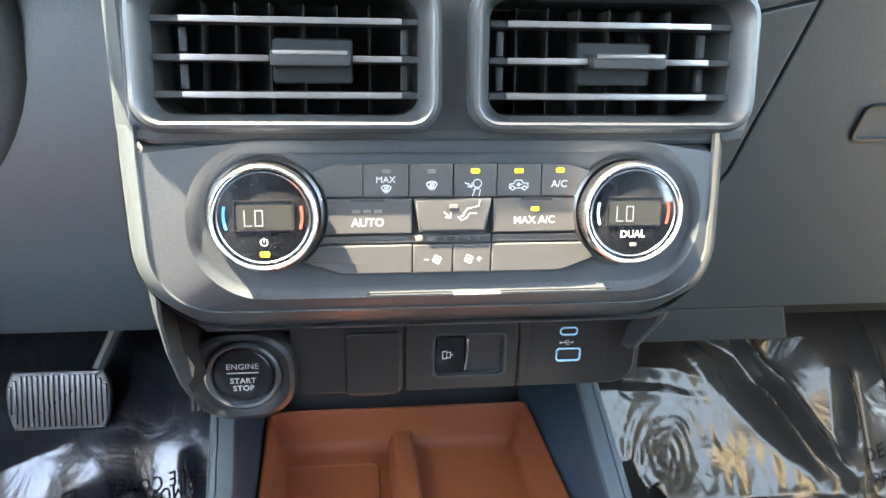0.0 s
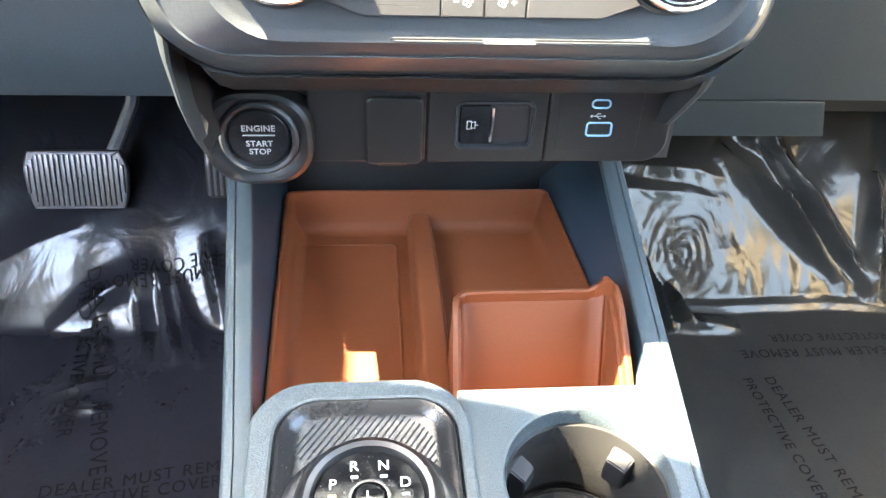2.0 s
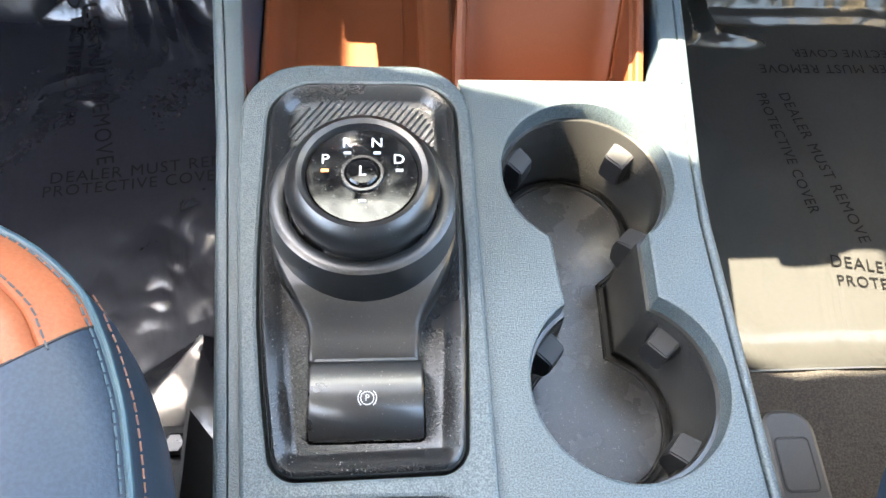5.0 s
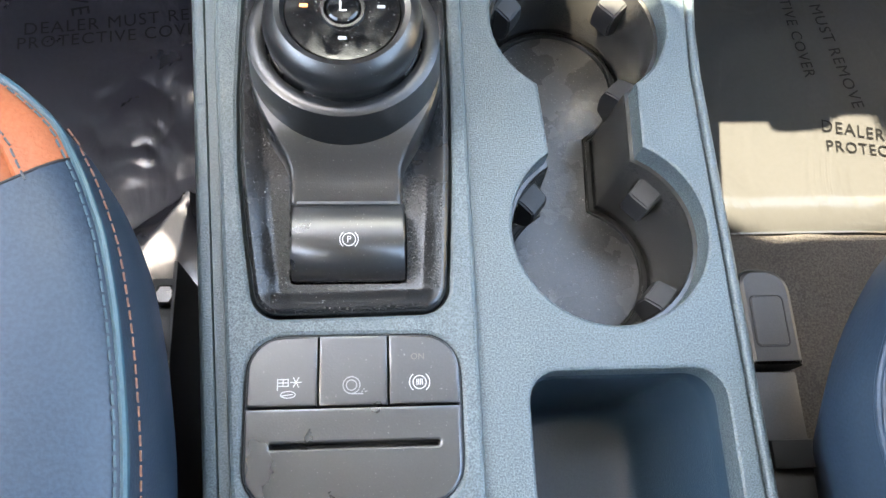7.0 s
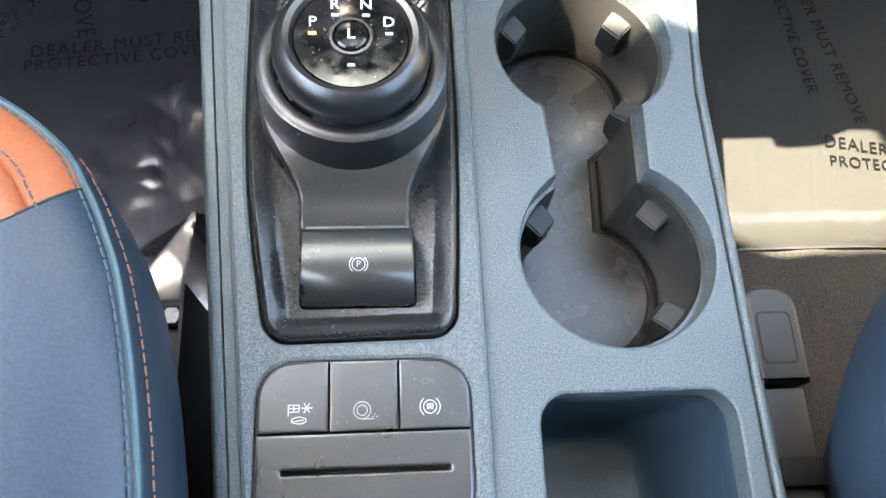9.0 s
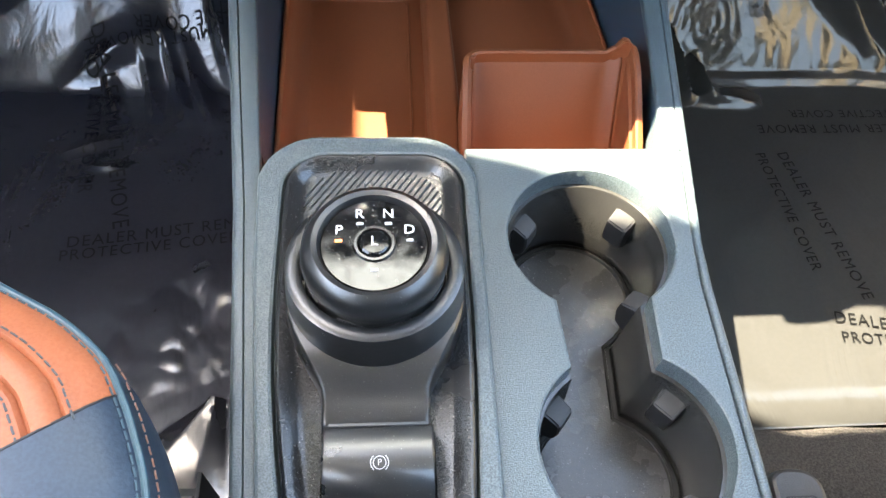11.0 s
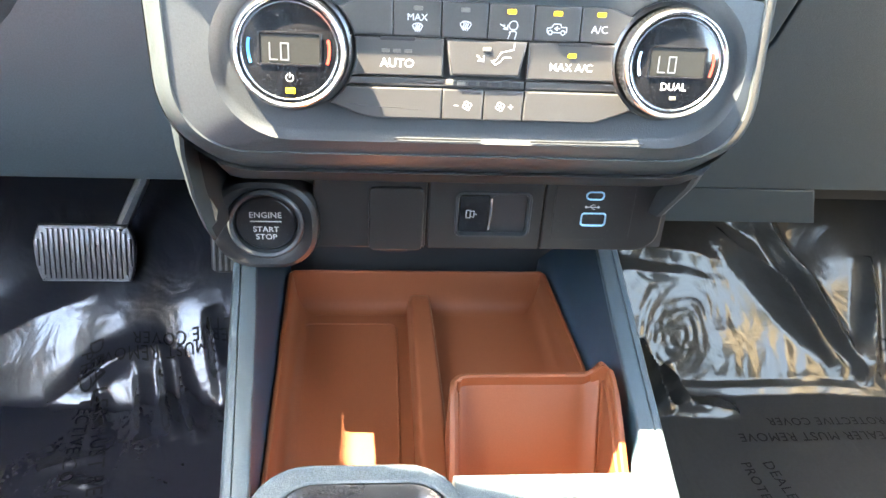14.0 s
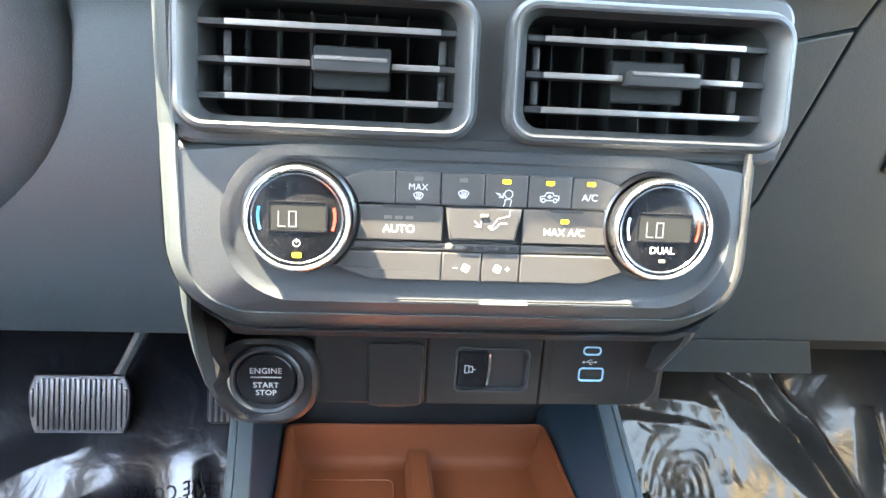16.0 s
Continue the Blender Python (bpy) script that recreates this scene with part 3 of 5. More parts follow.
def center_console():
    c = thing("center_console", move(0, 0.15, 0), "slate-blue grained plastic center console between the seats", "center console")
    back = move(0, -0.15, 0)
    side_wall(c, left_edge, -1, "side_panel", "").matrix_basis = back
    side_wall(c, right_edge, 1, "side_panel", "").matrix_basis = back
    bay_l = lambda y: left_edge(y) + 0.0105
    # lower deck with the cup holders and the open bin
    ys = np.linspace(-0.20, 0.3345, 14)
    outer = [(right_edge(y) - 0.0060, float(y)) for y in ys] + [(-0.005, 0.3345), (-0.005, -0.20)]
    cups = cup_outline()
    bin_ = rrect(0.0758, 0.100, 0.0115, 0.0560, 0.0705)
    deck = plate(outer, [cups, bin_], ZC - 0.0115, ZC, 0.0014)
    part("deck", deck, BLUE, c, m=back)
    part("deck_lip", box(-0.016, 0.101, 0.3290, 0.3340, 0.19, ZC - 0.0118, 0.0006), BLUE, c, m=back)
    # raised bay for the selector, rounded at its front
    pts = [(bay_l(-0.20), -0.20), (-0.0008, -0.20)]
    pts += line_between((-0.0008, -0.20), (-0.0008, 0.308), 8)[1:]
    pts += arc(-0.0305, 0.3100, 0.0297, 4, 90, 8)
    pts += arc(-0.0785, 0.3100, 0.0297, 90, 172, 8)
    pts += [(bay_l(y), y) for y in (0.26, 0.2, 0.1, 0.0, -0.1)]
    hole = plate_outline(-0.0009)
    hole2 = rrect(0.0776, 0.0606, 0.0145, -0.0470, 0.1045)
    part("selector_bay", plate(pts, [hole, hole2], ZC - 0.075, ZC + 0.0035, 0.0018), BLUE, c, m=back)
    # bin
    loops = [(inset(bin_, -0.0002), ZC - 0.0114)]
    for k in range(13):
        t = k / 12
        d = 0.012 + 0.070 * math.sin(t * math.pi / 2)
        e = 1 - math.sqrt(max(0.0, 1 - t * t))
        f = 0.16 * t * t + 0.84 * e
        loops.append((rrect(0.0755 - 0.0300 * f - 0.008 * t, 0.0996 - 0.030 * f - 0.002 * t, 0.0118 + 0.007 * t, 0.0560 - 0.0060 * t, 0.0705), ZC - d))
    part("bin", loft(loops, cap1=True), SHADEBLUE, c, "slate-blue open storage bin, darkened for shade", m=back)
    # cup holder liner and mat
    loops = [(inset(cups, -0.0004), ZC - 0.0116), (inset(cups, 0.0016), ZC - 0.0118), (inset(cups, 0.0020), ZC - 0.0126), (inset(cups, 0.0045), ZC - 0.062)]
    part("cup_liner", loft(loops), LINER, c, "dark moulded cup holder wall", m=back)
    part("cup_floor", loft([(inset(cups, 0.003), ZC - 0.066), (inset(cups, 0.003), ZC - 0.0645)], True, True), DARK, c, m=back)
    mat = inset(cups, 0.0062)
    mat = part("cup_mat", slab(mat, ZC - 0.0644, ZC - 0.0622, 0.0008), RUBBER, c, "grey rubber mat with dusty wear", m=back)
    rim = inset(cups, 0.0064)
    part("rim", loft([(rim, ZC - 0.0626), (inset(rim, 0.0004), ZC - 0.0612), (inset(rim, 0.0012), ZC - 0.0610), (inset(rim, 0.0018), ZC - 0.0616), (inset(rim, 0.0020), ZC - 0.0626)]), LINER, mat)
    for cx, cy, ang, r in ((0.0526, 0.2795, 143, 0.0380), (0.0526, 0.2795, 44, 0.0380), (0.0526, 0.2795, -47, 0.0375), (0.0562, 0.1783, 141, 0.0382), (0.0562, 0.1783, 44, 0.0382), (0.0562, 0.1783, -42, 0.0382)):
        a = radians(ang)
        wedge = [[(x, y, z) for x, y, z in ((-0.002, -0.0066, z0), (d, -0.0056, z0), (d, 0.0056, z0), (-0.002, 0.0066, z0))] for d, z0 in ((0.0012, -0.014), (0.0086, -0.017), (0.0094, -0.025), (0.0078, -0.034), (0.0008, -0.0370))]
        bm = loft(wedge, True, True)
        bmesh.ops.bevel(bm, geom=list(bm.edges), offset=0.0007, segments=2, affect="EDGES")
        shift(bm, move(cx + r * math.cos(a), cy + r * math.sin(a), ZC - 0.005) @ Matrix.Rotation(a + math.pi, 4, "Z"))
        part("cup_grip", bm, DARK, c, "black rubber grip tab", m=back)
    # dark walls round the tray
    part("tray_wall", box(-0.150, 0.150, 0.584, 0.596, 0.10, 0.362, 0.002), DARK, c, m=back)
    part("tray_underside", box(-0.128, 0.118, 0.330, 0.590, 0.195, 0.215, 0.001), DARK, c, m=back)
    part("deck_end", box(0.0960, 0.1125, 0.3240, 0.3390, 0.25, ZC - 0.0018, 0.0005), BLUE, c, m=back)
    # shoulder of the deck between the pocket and the flank
    corner = [(0.0935, 0.3338), (0.1100, 0.3338), (0.1120, 0.3580), (0.1010, 0.3580)]
    part("deck_corner", slab(corner, 0.23, ZC - 0.0004, 0.0010), BLUE, c, m=back)
    return c


def plate_outline(d=0.0):
    """The selector plate: a tall shield, narrower at its rear."""
    pts = arc(-0.0285, 0.3065, 0.0200, 0, 90, 8) + arc(-0.0742, 0.3065, 0.0200, 90, 180, 8)
    pts += [(-0.0942, 0.262), (-0.0938, 0.235), (-0.0920, 0.205), (-0.0887, 0.178)]
    pts += arc(-0.0745, 0.1525, 0.0100, 188, 268, 7) + arc(-0.0220, 0.1535, 0.0100, 275, 352, 7)
    pts += [(-0.0105, 0.178), (-0.0092, 0.205), (-0.0085, 0.235), (-0.0085, 0.262)]
    return inset(pts, d) if d else pts


center_console()


def storage_tray():
    t = thing("storage_tray", move(0, 0.46, 0.216), "copper-brown rubber tray liner in the front of the console", "storage tray")
    back = move(0, -0.46, -0.216)
    F, R = 0.230, 0.262
    base = [(tray_left(y) + 0.0006, y) for y in np.linspace(0.5575, 0.336, 12)] + [(float(x), 0.336) for x in np.linspace(-0.09, 0.09, 8)]
    base += [(tray_right(y) - 0.0006, y) for y in np.linspace(0.336, 0.5595, 12)] + [(tray_right(0.5635) - 0.0045, 0.5635)] + [(float(x), 0.5630) for x in np.linspace(0.07, -0.09, 8)] + [(-0.1090, 0.5620)]
    base = [(float(x), float(y)) for x, y in base]
    loops = [(base, 0.216), (base, R - 0.0020), (inset(base, 0.0006), R - 0.0005), (inset(base, 0.0018), R), (inset(base, 0.0032), R - 0.0006), (inset(base, 0.0042), R - 0.0030), (inset(base, 0.0056), R - 0.0140),
             (inset(base, 0.0078), F + 0.0070), (inset(base, 0.0105), F + 0.0026), (inset(base, 0.0140), F + 0.0006), (inset(base, 0.018), F)]
    part("floor", loft(loops, True, True), BROWN, t, m=back)
    # broad flat-topped divider
    rings = []
    for y, h in ((0.340, 0.0120), (0.38, 0.0138), (0.42, 0.0140), (0.45, 0.0140), (0.48, 0.0140), (0.52, 0.0140), (0.545, 0.0140), (0.5520, 0.0136), (0.5560, 0.0118), (0.5580, 0.0060)):
        k = max(0.0, min(1.0, (y - 0.44) / 0.12))
        x0, x1 = -0.0160 - 0.0009 * k, 0.0004 - 0.0035 * k
        rings.append([(x0 - 0.0062, y, F - 0.001), (x0 - 0.0034, y, F + 0.0006), (x0 - 0.0016, y, F + h * 0.45), (x0 - 0.0004, y, F + h - 0.0016), (x0 + 0.0010, y, F + h - 0.0003), (x0 + 0.0026, y, F + h),
                      (x1 - 0.0026, y, F + h), (x1 - 0.0010, y, F + h - 0.0003), (x1 + 0.0002, y, F + h - 0.0016), (x1 + 0.0012, y, F + h * 0.45), (x1 + 0.0026, y, F + 0.0006), (x1 + 0.0050, y, F - 0.001)])
    part("divider", loft(rings, True, True, closed=False), BROWN, t, m=back)
    # tall pocket: back wall, return walls
    top = 0.2940
    outline = [(0.0030, 0.337), (0.0045, 0.400), (0.0058, 0.4065), (0.0110, 0.4100), (0.040, 0.4105), (0.072, 0.4105), (0.0860, 0.4105), (0.0915, 0.4090), (0.0938, 0.403), (0.0890, 0.337)]
    outline = smooth_path(outline, 4)
    inner, outer_ = [], []
    for k, p in enumerate(outline):
        a, b = Vector(outline[max(0, k - 1)]), Vector(outline[min(len(outline) - 1, k + 1)])
        d = (b - a).normalized()
        nrm = Vector((-d.y, d.x))
        inner.append((p[0], p[1]))
        outer_.append((p[0] + nrm.x * 0.0055, p[1] + nrm.y * 0.0055))
    def height(p):
        if p[0] < 0.024:
            return top - max(0.0, (0.402 - p[1]) * 0.9)
        if p[0] > 0.084:
            return top + 0.008 * min(1, (p[0] - 0.084) / 0.008) - max(0.0, (0.396 - p[1]) * 0.30)
        return top
    lean = lambda p: 0.034 * max(0.0, min(1.0, (p[1] - 0.365) / 0.035))
    rings = [[(p[0], p[1] - lean(p), F - 0.002) for p in inner], [(p[0], p[1], height(p) - 0.009) for p in inner], [(p[0] + (q[0] - p[0]) * 0.25, p[1] + (q[1] - p[1]) * 0.25, height(p) - 0.0075) for p, q in zip(inner, outer_)],
             [(p[0] + (q[0] - p[0]) * 0.3, p[1] + (q[1] - p[1]) * 0.3, height(p) - 0.001) for p, q in zip(inner, outer_)], [(p[0] + (q[0] - p[0]) * 0.5, p[1] + (q[1] - p[1]) * 0.5, height(p)) for p, q in zip(inner, outer_)],
             [(q[0], q[1], height(p) - 0.001) for p, q in zip(inner, outer_)], [(q[0], q[1], F - 0.002) for q in outer_]]
    part("pocket", loft(rings, closed=False), BROWN, t, m=back)
    fin = [[(0.0865, 0.4158, F), (0.0865, 0.4158, top + 0.0005), (0.0912, 0.4150, top + 0.0098), (0.0935, 0.4140, top + 0.0108), (0.0968, 0.4120, top + 0.0075), (0.0985, 0.4075, F)]]
    fin.append([(x + 0.0004, y - 0.0045, z) for x, y, z in fin[0]])
    bm = loft(fin, True, True)
    bmesh.ops.bevel(bm, geom=list(bm.edges), offset=0.0006, segments=2, affect="EDGES")
    part("fin", bm, BROWN, t, m=back)
    # charging pad, outlined by a fine ridge
    pad = rrect(0.0735, 0.196, 0.007, -0.0650, 0.4370)
    loops = [(pad, F + 0.0002), (inset(pad, 0.0004), F + 0.0010), (inset(pad, 0.0012), F + 0.0010), (inset(pad, 0.0018), F + 0.0004)]
    part("charging_pad", loft(loops, cap1=True), BROWN, t, m=back)


storage_tray()


# ---- selector ----
def gear_selector():
    g = thing("gear_selector", move(-0.0500, 0.240, ZC), "black rotary gear selector on a dusty black plastic plate", "gear selector")
    back = move(0.0500, -0.240, -ZC)
    o = plate_outline()
    part("plate", loft([(o, ZC - 0.004), (o, ZC + 0.0042), (inset(o, 0.0008), ZC + 0.0056), (inset(o, 0.0022), ZC + 0.0062), (inset(o, 0.0038), ZC + 0.0056), (inset(o, 0.0062), ZC + 0.0040),
                        (inset(o, 0.0078), ZC + 0.0026), (inset(o, 0.0092), ZC + 0.0016)], False, True), DUSTY, g, m=back)
    # housing that rises from the plate to the collar
    n = 48
    ax, ay = -0.0503, 0.2455
    rings = []
    for t, z in ((0.0, 0.0), (0.12, 0.006), (0.30, 0.013), (0.55, 0.021), (0.80, 0.0275), (0.93, 0.0305), (1.0, 0.0320)):
        ring = []
        for k in range(n):
            a = 2 * math.pi * k / n
            bx = 0.0396 * math.copysign(abs(math.cos(a)) ** 0.8, math.cos(a))
            by = (0.050 if math.sin(a) > 0 else 0.040) * math.copysign(abs(math.sin(a)) ** 0.9, math.sin(a))
            e = t ** 0.6
            x = ax + bx * (1 - e) + 0.0366 * math.cos(a) * e
            y = ay + by * (1 - e) + 0.0366 * math.sin(a) * e
            ring.append((x, y, ZC + 0.001 + z + (y - ay) * -0.03 * t))
        rings.append(ring)
    for r, dz in ((0.0352, 0.0008), (0.0318, 0.0010), (0.0306, 0.0004), (0.0302, -0.004)):
        rings.append([(ax + r * math.cos(2 * math.pi * k / n), ay + r * math.sin(2 * math.pi * k / n), ZC + 0.033 + dz - 0.03 * r * math.sin(2 * math.pi * k / n)) for k in range(n)])
    part("housing", loft(rings), BLACK, g, m=back)
    # saddle that falls from the collar to the brake switch
    rings = []
    for y, z, w in ((0.238, 0.0180, 0.0366), (0.230, 0.0186, 0.0352), (0.222, 0.0188, 0.0324), (0.215, 0.0184, 0.0288), (0.209, 0.0170, 0.0255), (0.204, 0.0142, 0.0226), (0.1995, 0.0114, 0.0208), (0.194, 0.0092, 0.0203), (0.1865, 0.0085, 0.0203), (0.1850, 0.0072, 0.0203), (0.1848, 0.0, 0.0203)):
        w += 0.0010
        rings.append([(ax - w - 0.001, y, ZC - 0.002), (ax - w, y, ZC + z - 0.001), (ax - w + 0.001, y, ZC + z)] + [(ax + w * (k / 4 - 0.5) * 1.8, y, ZC + z - 0.0012 * (1 - abs(k - 2) / 2)) for k in range(5)] + [(ax + w - 0.001, y, ZC + z), (ax + w, y, ZC + z - 0.001), (ax + w + 0.001, y, ZC - 0.002)])
    part("saddle", loft(rings, False, False, closed=False), BLACK, g, m=back)
    # fine diagonal ribs in front of the knob
    bm = bmesh.new()
    d = Vector((0.56, 0.83))
    side = Vector((d.y, -d.x))
    for k in range(-14, 15):
        o0 = Vector((ax - 0.001, 0.300)) + side * 0.00285 * k
        run = []
        for q in range(-60, 61):
            p = o0 + d * 0.0006 * q
            u, v = (p.x - ax + 0.0015) / 0.0330, (p.y - 0.2990) / 0.0225
            if u * u + max(0.0, v) ** 2 < 1 and p.y > 0.2930 - 0.25 * (p.x - ax) - 0.2 * abs(p.x - ax) and math.hypot(p.x - ax, p.y - ay) > 0.0435:
                run.append(p)
        if len(run) < 4:
            continue
        p, q, e, z = run[0], run[-1], side * 0.00055, ZC + 0.0016
        vs = [bm.verts.new((a.x, a.y, zz)) for a, zz in ((p - e, z), (q - e, z), (q - e * 0.4, z + 0.0008), (p - e * 0.4, z + 0.0008), (q + e * 0.4, z + 0.0008), (p + e * 0.4, z + 0.0008), (q + e, z), (p + e, z))]
        for f in ((0, 1, 2, 3), (3, 2, 4, 5), (5, 4, 6, 7)):
            bm.faces.new([vs[m] for m in f])
    part("rib_pattern", bm, FASCIA, g, m=back, smooth=False)
    # the knob itself, tilted to the driver
    K = Matrix.Translation((0.0000, 0.0035, 0.0505)) @ Matrix.Rotation(radians(0.5), 4, "X") @ Matrix.Scale(1.10, 4)
    prof = [(0.0270, -0.0330), (0.0270, -0.0270), (0.0266, -0.0262), (0.0262, -0.0258), (0.0259, -0.0250), (0.0257, -0.0245), (0.0254, -0.0140), (0.0256, -0.0122), (0.0265, -0.0098), (0.0268, -0.0066), (0.0262, -0.0030), (0.0246, 0.0000), (0.0222, 0.0016), (0.0203, 0.0010), (0.0200, -0.0002), (0.0195, -0.0008), (0.0193, -0.0016)]
    knob = part("knob", lathe(prof, 64), BLACK, g, "black soft-touch dial", m=K)
    part("dial_face", lathe([(0.0193, -0.0016), (0.0188, -0.0007), (0.0186, -0.0007), (0.0088, -0.0007), (0.0076, -0.0007)], 64), FACE, knob, "gloss black face with white letters")
    part("center_ring", lathe([(0.0076, -0.0009), (0.0072, 0.0002), (0.0062, 0.0002), (0.0055, -0.0008)], 48), DARKMETAL, knob, "polished dark ring")
    part("center_button", lathe([(0.0055, -0.0012), (0.0053, 0.0004), (0.0046, 0.0010), (0.0001, 0.0011)], 40), FACE, knob)
    for ch, x, y in (("P", -0.0127, 0.0058), ("R", -0.0054, 0.0127), ("N", 0.0050, 0.0127), ("D", 0.0125, 0.0058), ("L", 0.0, -0.0001)):
        part("letter", shift(lettering(ch, 0.0056, 0.0013 if ch == "L" else -0.0004, bold=0.00004), move(x, y)), WHITE, knob, "white letter " + ch, smooth=False)
    for x, y, mm in ((-0.0127, 0.0014, LIT), (-0.0052, 0.0086, PALE), (0.0050, 0.0086, PALE), (0.0126, 0.0014, PALE), (0.0, -0.0108, PALE)):
        part("marker", slab(rrect(0.0026, 0.0011, 0.0002, x, y, 3), -0.0007, -0.0003, 0.0001), mm, knob)
    for a in (-115, -65, -20, 20, 65, 115, 180):
        bm = bmesh.new()
        for q in range(9):
            aa = radians(a - 90 + 65 - 65 + (q - 4) * 2.6)
            tube([(0.0257 * math.cos(aa), 0.0257 * math.sin(aa), -0.0238), (0.0256 * math.cos(aa), 0.0256 * math.sin(aa), -0.0150)], 0.0006, 5, bm)
        part("grip_ribs", bm, BLACK, knob)


gear_selector()


def parking_brake_switch():
    b = thing("parking_brake_switch", move(-0.0492, 0.1697, ZC), "black rocker switch for the electric parking brake", "switch")
    w, rings = 0.0214, []
    for y, z in ((0.0150, 0.001), (0.0150, 0.0100), (0.0140, 0.0112), (0.0120, 0.0122), (0.0050, 0.0138), (0.0, 0.0136), (-0.0055, 0.0118), (-0.0100, 0.0080), (-0.0125, 0.0042), (-0.0132, 0.001)):
        rings.append([(-w, y, 0.0), (-w, y, z - 0.0008), (-w + 0.0008, y, z), (w - 0.0008, y, z), (w, y, z - 0.0008), (w, y, 0.0)])
    part("rocker", loft(rings, True, True), SWITCH, b)
    # bar in paler plastic stands in for the highlight on the rocker's edge
    part("edge_highlight", box(-w + 0.002, w - 0.002, 0.0140, 0.0154, 0.0102, 0.0120, 0.0004), FASCIA, b)
    M = Matrix.Translation((0.0005, -0.0010, 0.0141)) @ Matrix.Rotation(radians(8), 4, "X")
    bm = lettering("P", 0.0034, 0.0)
    strokes([arc(0, 0, 0.0024, 0, 360, 24), arc(0, 0, 0.0034, -48, 48, 8), arc(0, 0, 0.0034, 132, 228, 8)], 0.00034, 0.0, bm)
    part("symbol", bm, WHITE, b, m=M, smooth=False)
    bm = holed(rrect(0.0450, 0.0306, 0.003, 0, 0.0006), [rrect(0.0434, 0.0290, 0.002, 0, 0.0008)], 0.0)
    part("gap", shift(bm, move(0, 0, 0.0016)), DARK, b)


parking_brake_switch()


def mode_switches():
    s = thing("drive_mode_switch_panel", move(-0.0470, 0.1045, ZC) @ Matrix.Scale(1.085, 4), "black switch panel with three buttons and a card slot", "switch panel")
    o = rrect(0.0704, 0.0548, 0.0120)
    part("lower_panel", plate([p for p in clip_below(o, 0.0035)], [rrect(0.0550, 0.0016, 0.0006, 0.0005, -0.0085, 4)], -0.012, 0.0046, 0.0009), SWITCH, s, "satin black panel with a narrow slot")
    part("slot_back", box(-0.03, 0.031, -0.0105, -0.0065, -0.012, -0.004, 0), DARK, s)
    for x0, x1, name in ((-0.0352, -0.0120, "mode"), (-0.0116, 0.0112, "trail"), (0.0116, 0.0352, "hold")):
        cut = clip_x(clip_above(o, 0.0041), x0, x1)
        part("button", slab(cut, -0.012, 0.0048, 0.0009), SWITCH, s)
    part("surround", plate(inset(o, -0.0006), [inset(o, 0.0008)], -0.012, 0.0034, 0.0004), DARK, s)
    z = 0.0049
    # flag, snow star and leaf
    L = [[(-0.0250, 0.0132), (-0.0250, 0.0094)], [(-0.0250, 0.0130), (-0.0215, 0.0130), (-0.0215, 0.0108), (-0.0250, 0.0108)], [(-0.0232, 0.0130), (-0.0232, 0.0108)], [(-0.0250, 0.0119), (-0.0215, 0.0119)]]
    L += [[(-0.0190 + 0.0018 * math.cos(a), 0.0120 + 0.0018 * math.sin(a)), (-0.0190 - 0.0018 * math.cos(a), 0.0120 - 0.0018 * math.sin(a))] for a in (0.0, 1.05, 2.09)]
    L += [arc(-0.0215, 0.0080, 0.0024, 0, 360, 16, 0.0011), [(-0.0240, 0.0076), (-0.0200, 0.0081)]]
    part("symbol", strokes(L, 0.0003, z), WHITE, s, smooth=False)
    L = [arc(-0.0008, 0.0107, 0.0017, 0, 360, 18), arc(-0.0008, 0.0107, 0.0028, -20, 330, 24), [(-0.0008, 0.0078), (0.0030, 0.0078)]]
    L += [[(0.0026 + 0.0006 * k, 0.0085 + 0.0008 * (k % 2)), (0.0028 + 0.0006 * k, 0.0086 + 0.0008 * (k % 2))] for k in range(3)]
    part("symbol", strokes(L, 0.00034, z), PALE, s, smooth=False)
    L = [arc(0.0218, 0.0112, 0.0022, 0, 360, 18), arc(0.0218, 0.0112, 0.0034, -50, 50, 8), arc(0.0218, 0.0112, 0.0034, 130, 230, 8)]
    L += [[(0.0209 + 0.0006 * k, 0.0104), (0.0209 + 0.0006 * k, 0.0122)] for k in range(4)]
    part("symbol", strokes(L, 0.0003, z), WHITE, s, smooth=False)
    part("lettering", shift(lettering("ON", 0.0030, z), move(0.0213, 0.0198)), SMOKE, s, "faint unlit word ON", smooth=False)


def clip_below(pts, v):
    return clip(pts, lambda p: p[1] - v)


def clip_above(pts, v):
    return clip(pts, lambda p: v - p[1])


def clip_x(pts, a, b):
    return clip(clip(pts, lambda p: a - p[0]), lambda p: p[0] - b)


def clip(pts, f):
    """The part of an outline where f is negative."""
    out = []
    for k in range(len(pts)):
        p, q = pts[k], pts[(k + 1) % len(pts)]
        fp, fq = f(p), f(q)
        if fp <= 0:
            out.append(p)
        if fp * fq < 0:
            t = fp / (fp - fq)
            out.append((p[0] + (q[0] - p[0]) * t, p[1] + (q[1] - p[1]) * t))
    return out


mode_switches()


# ---- centre stack ----
PM = pose(-0.0015, 0.385, 0.5019, 75.2) @ Matrix.Scale(0.903, 4)


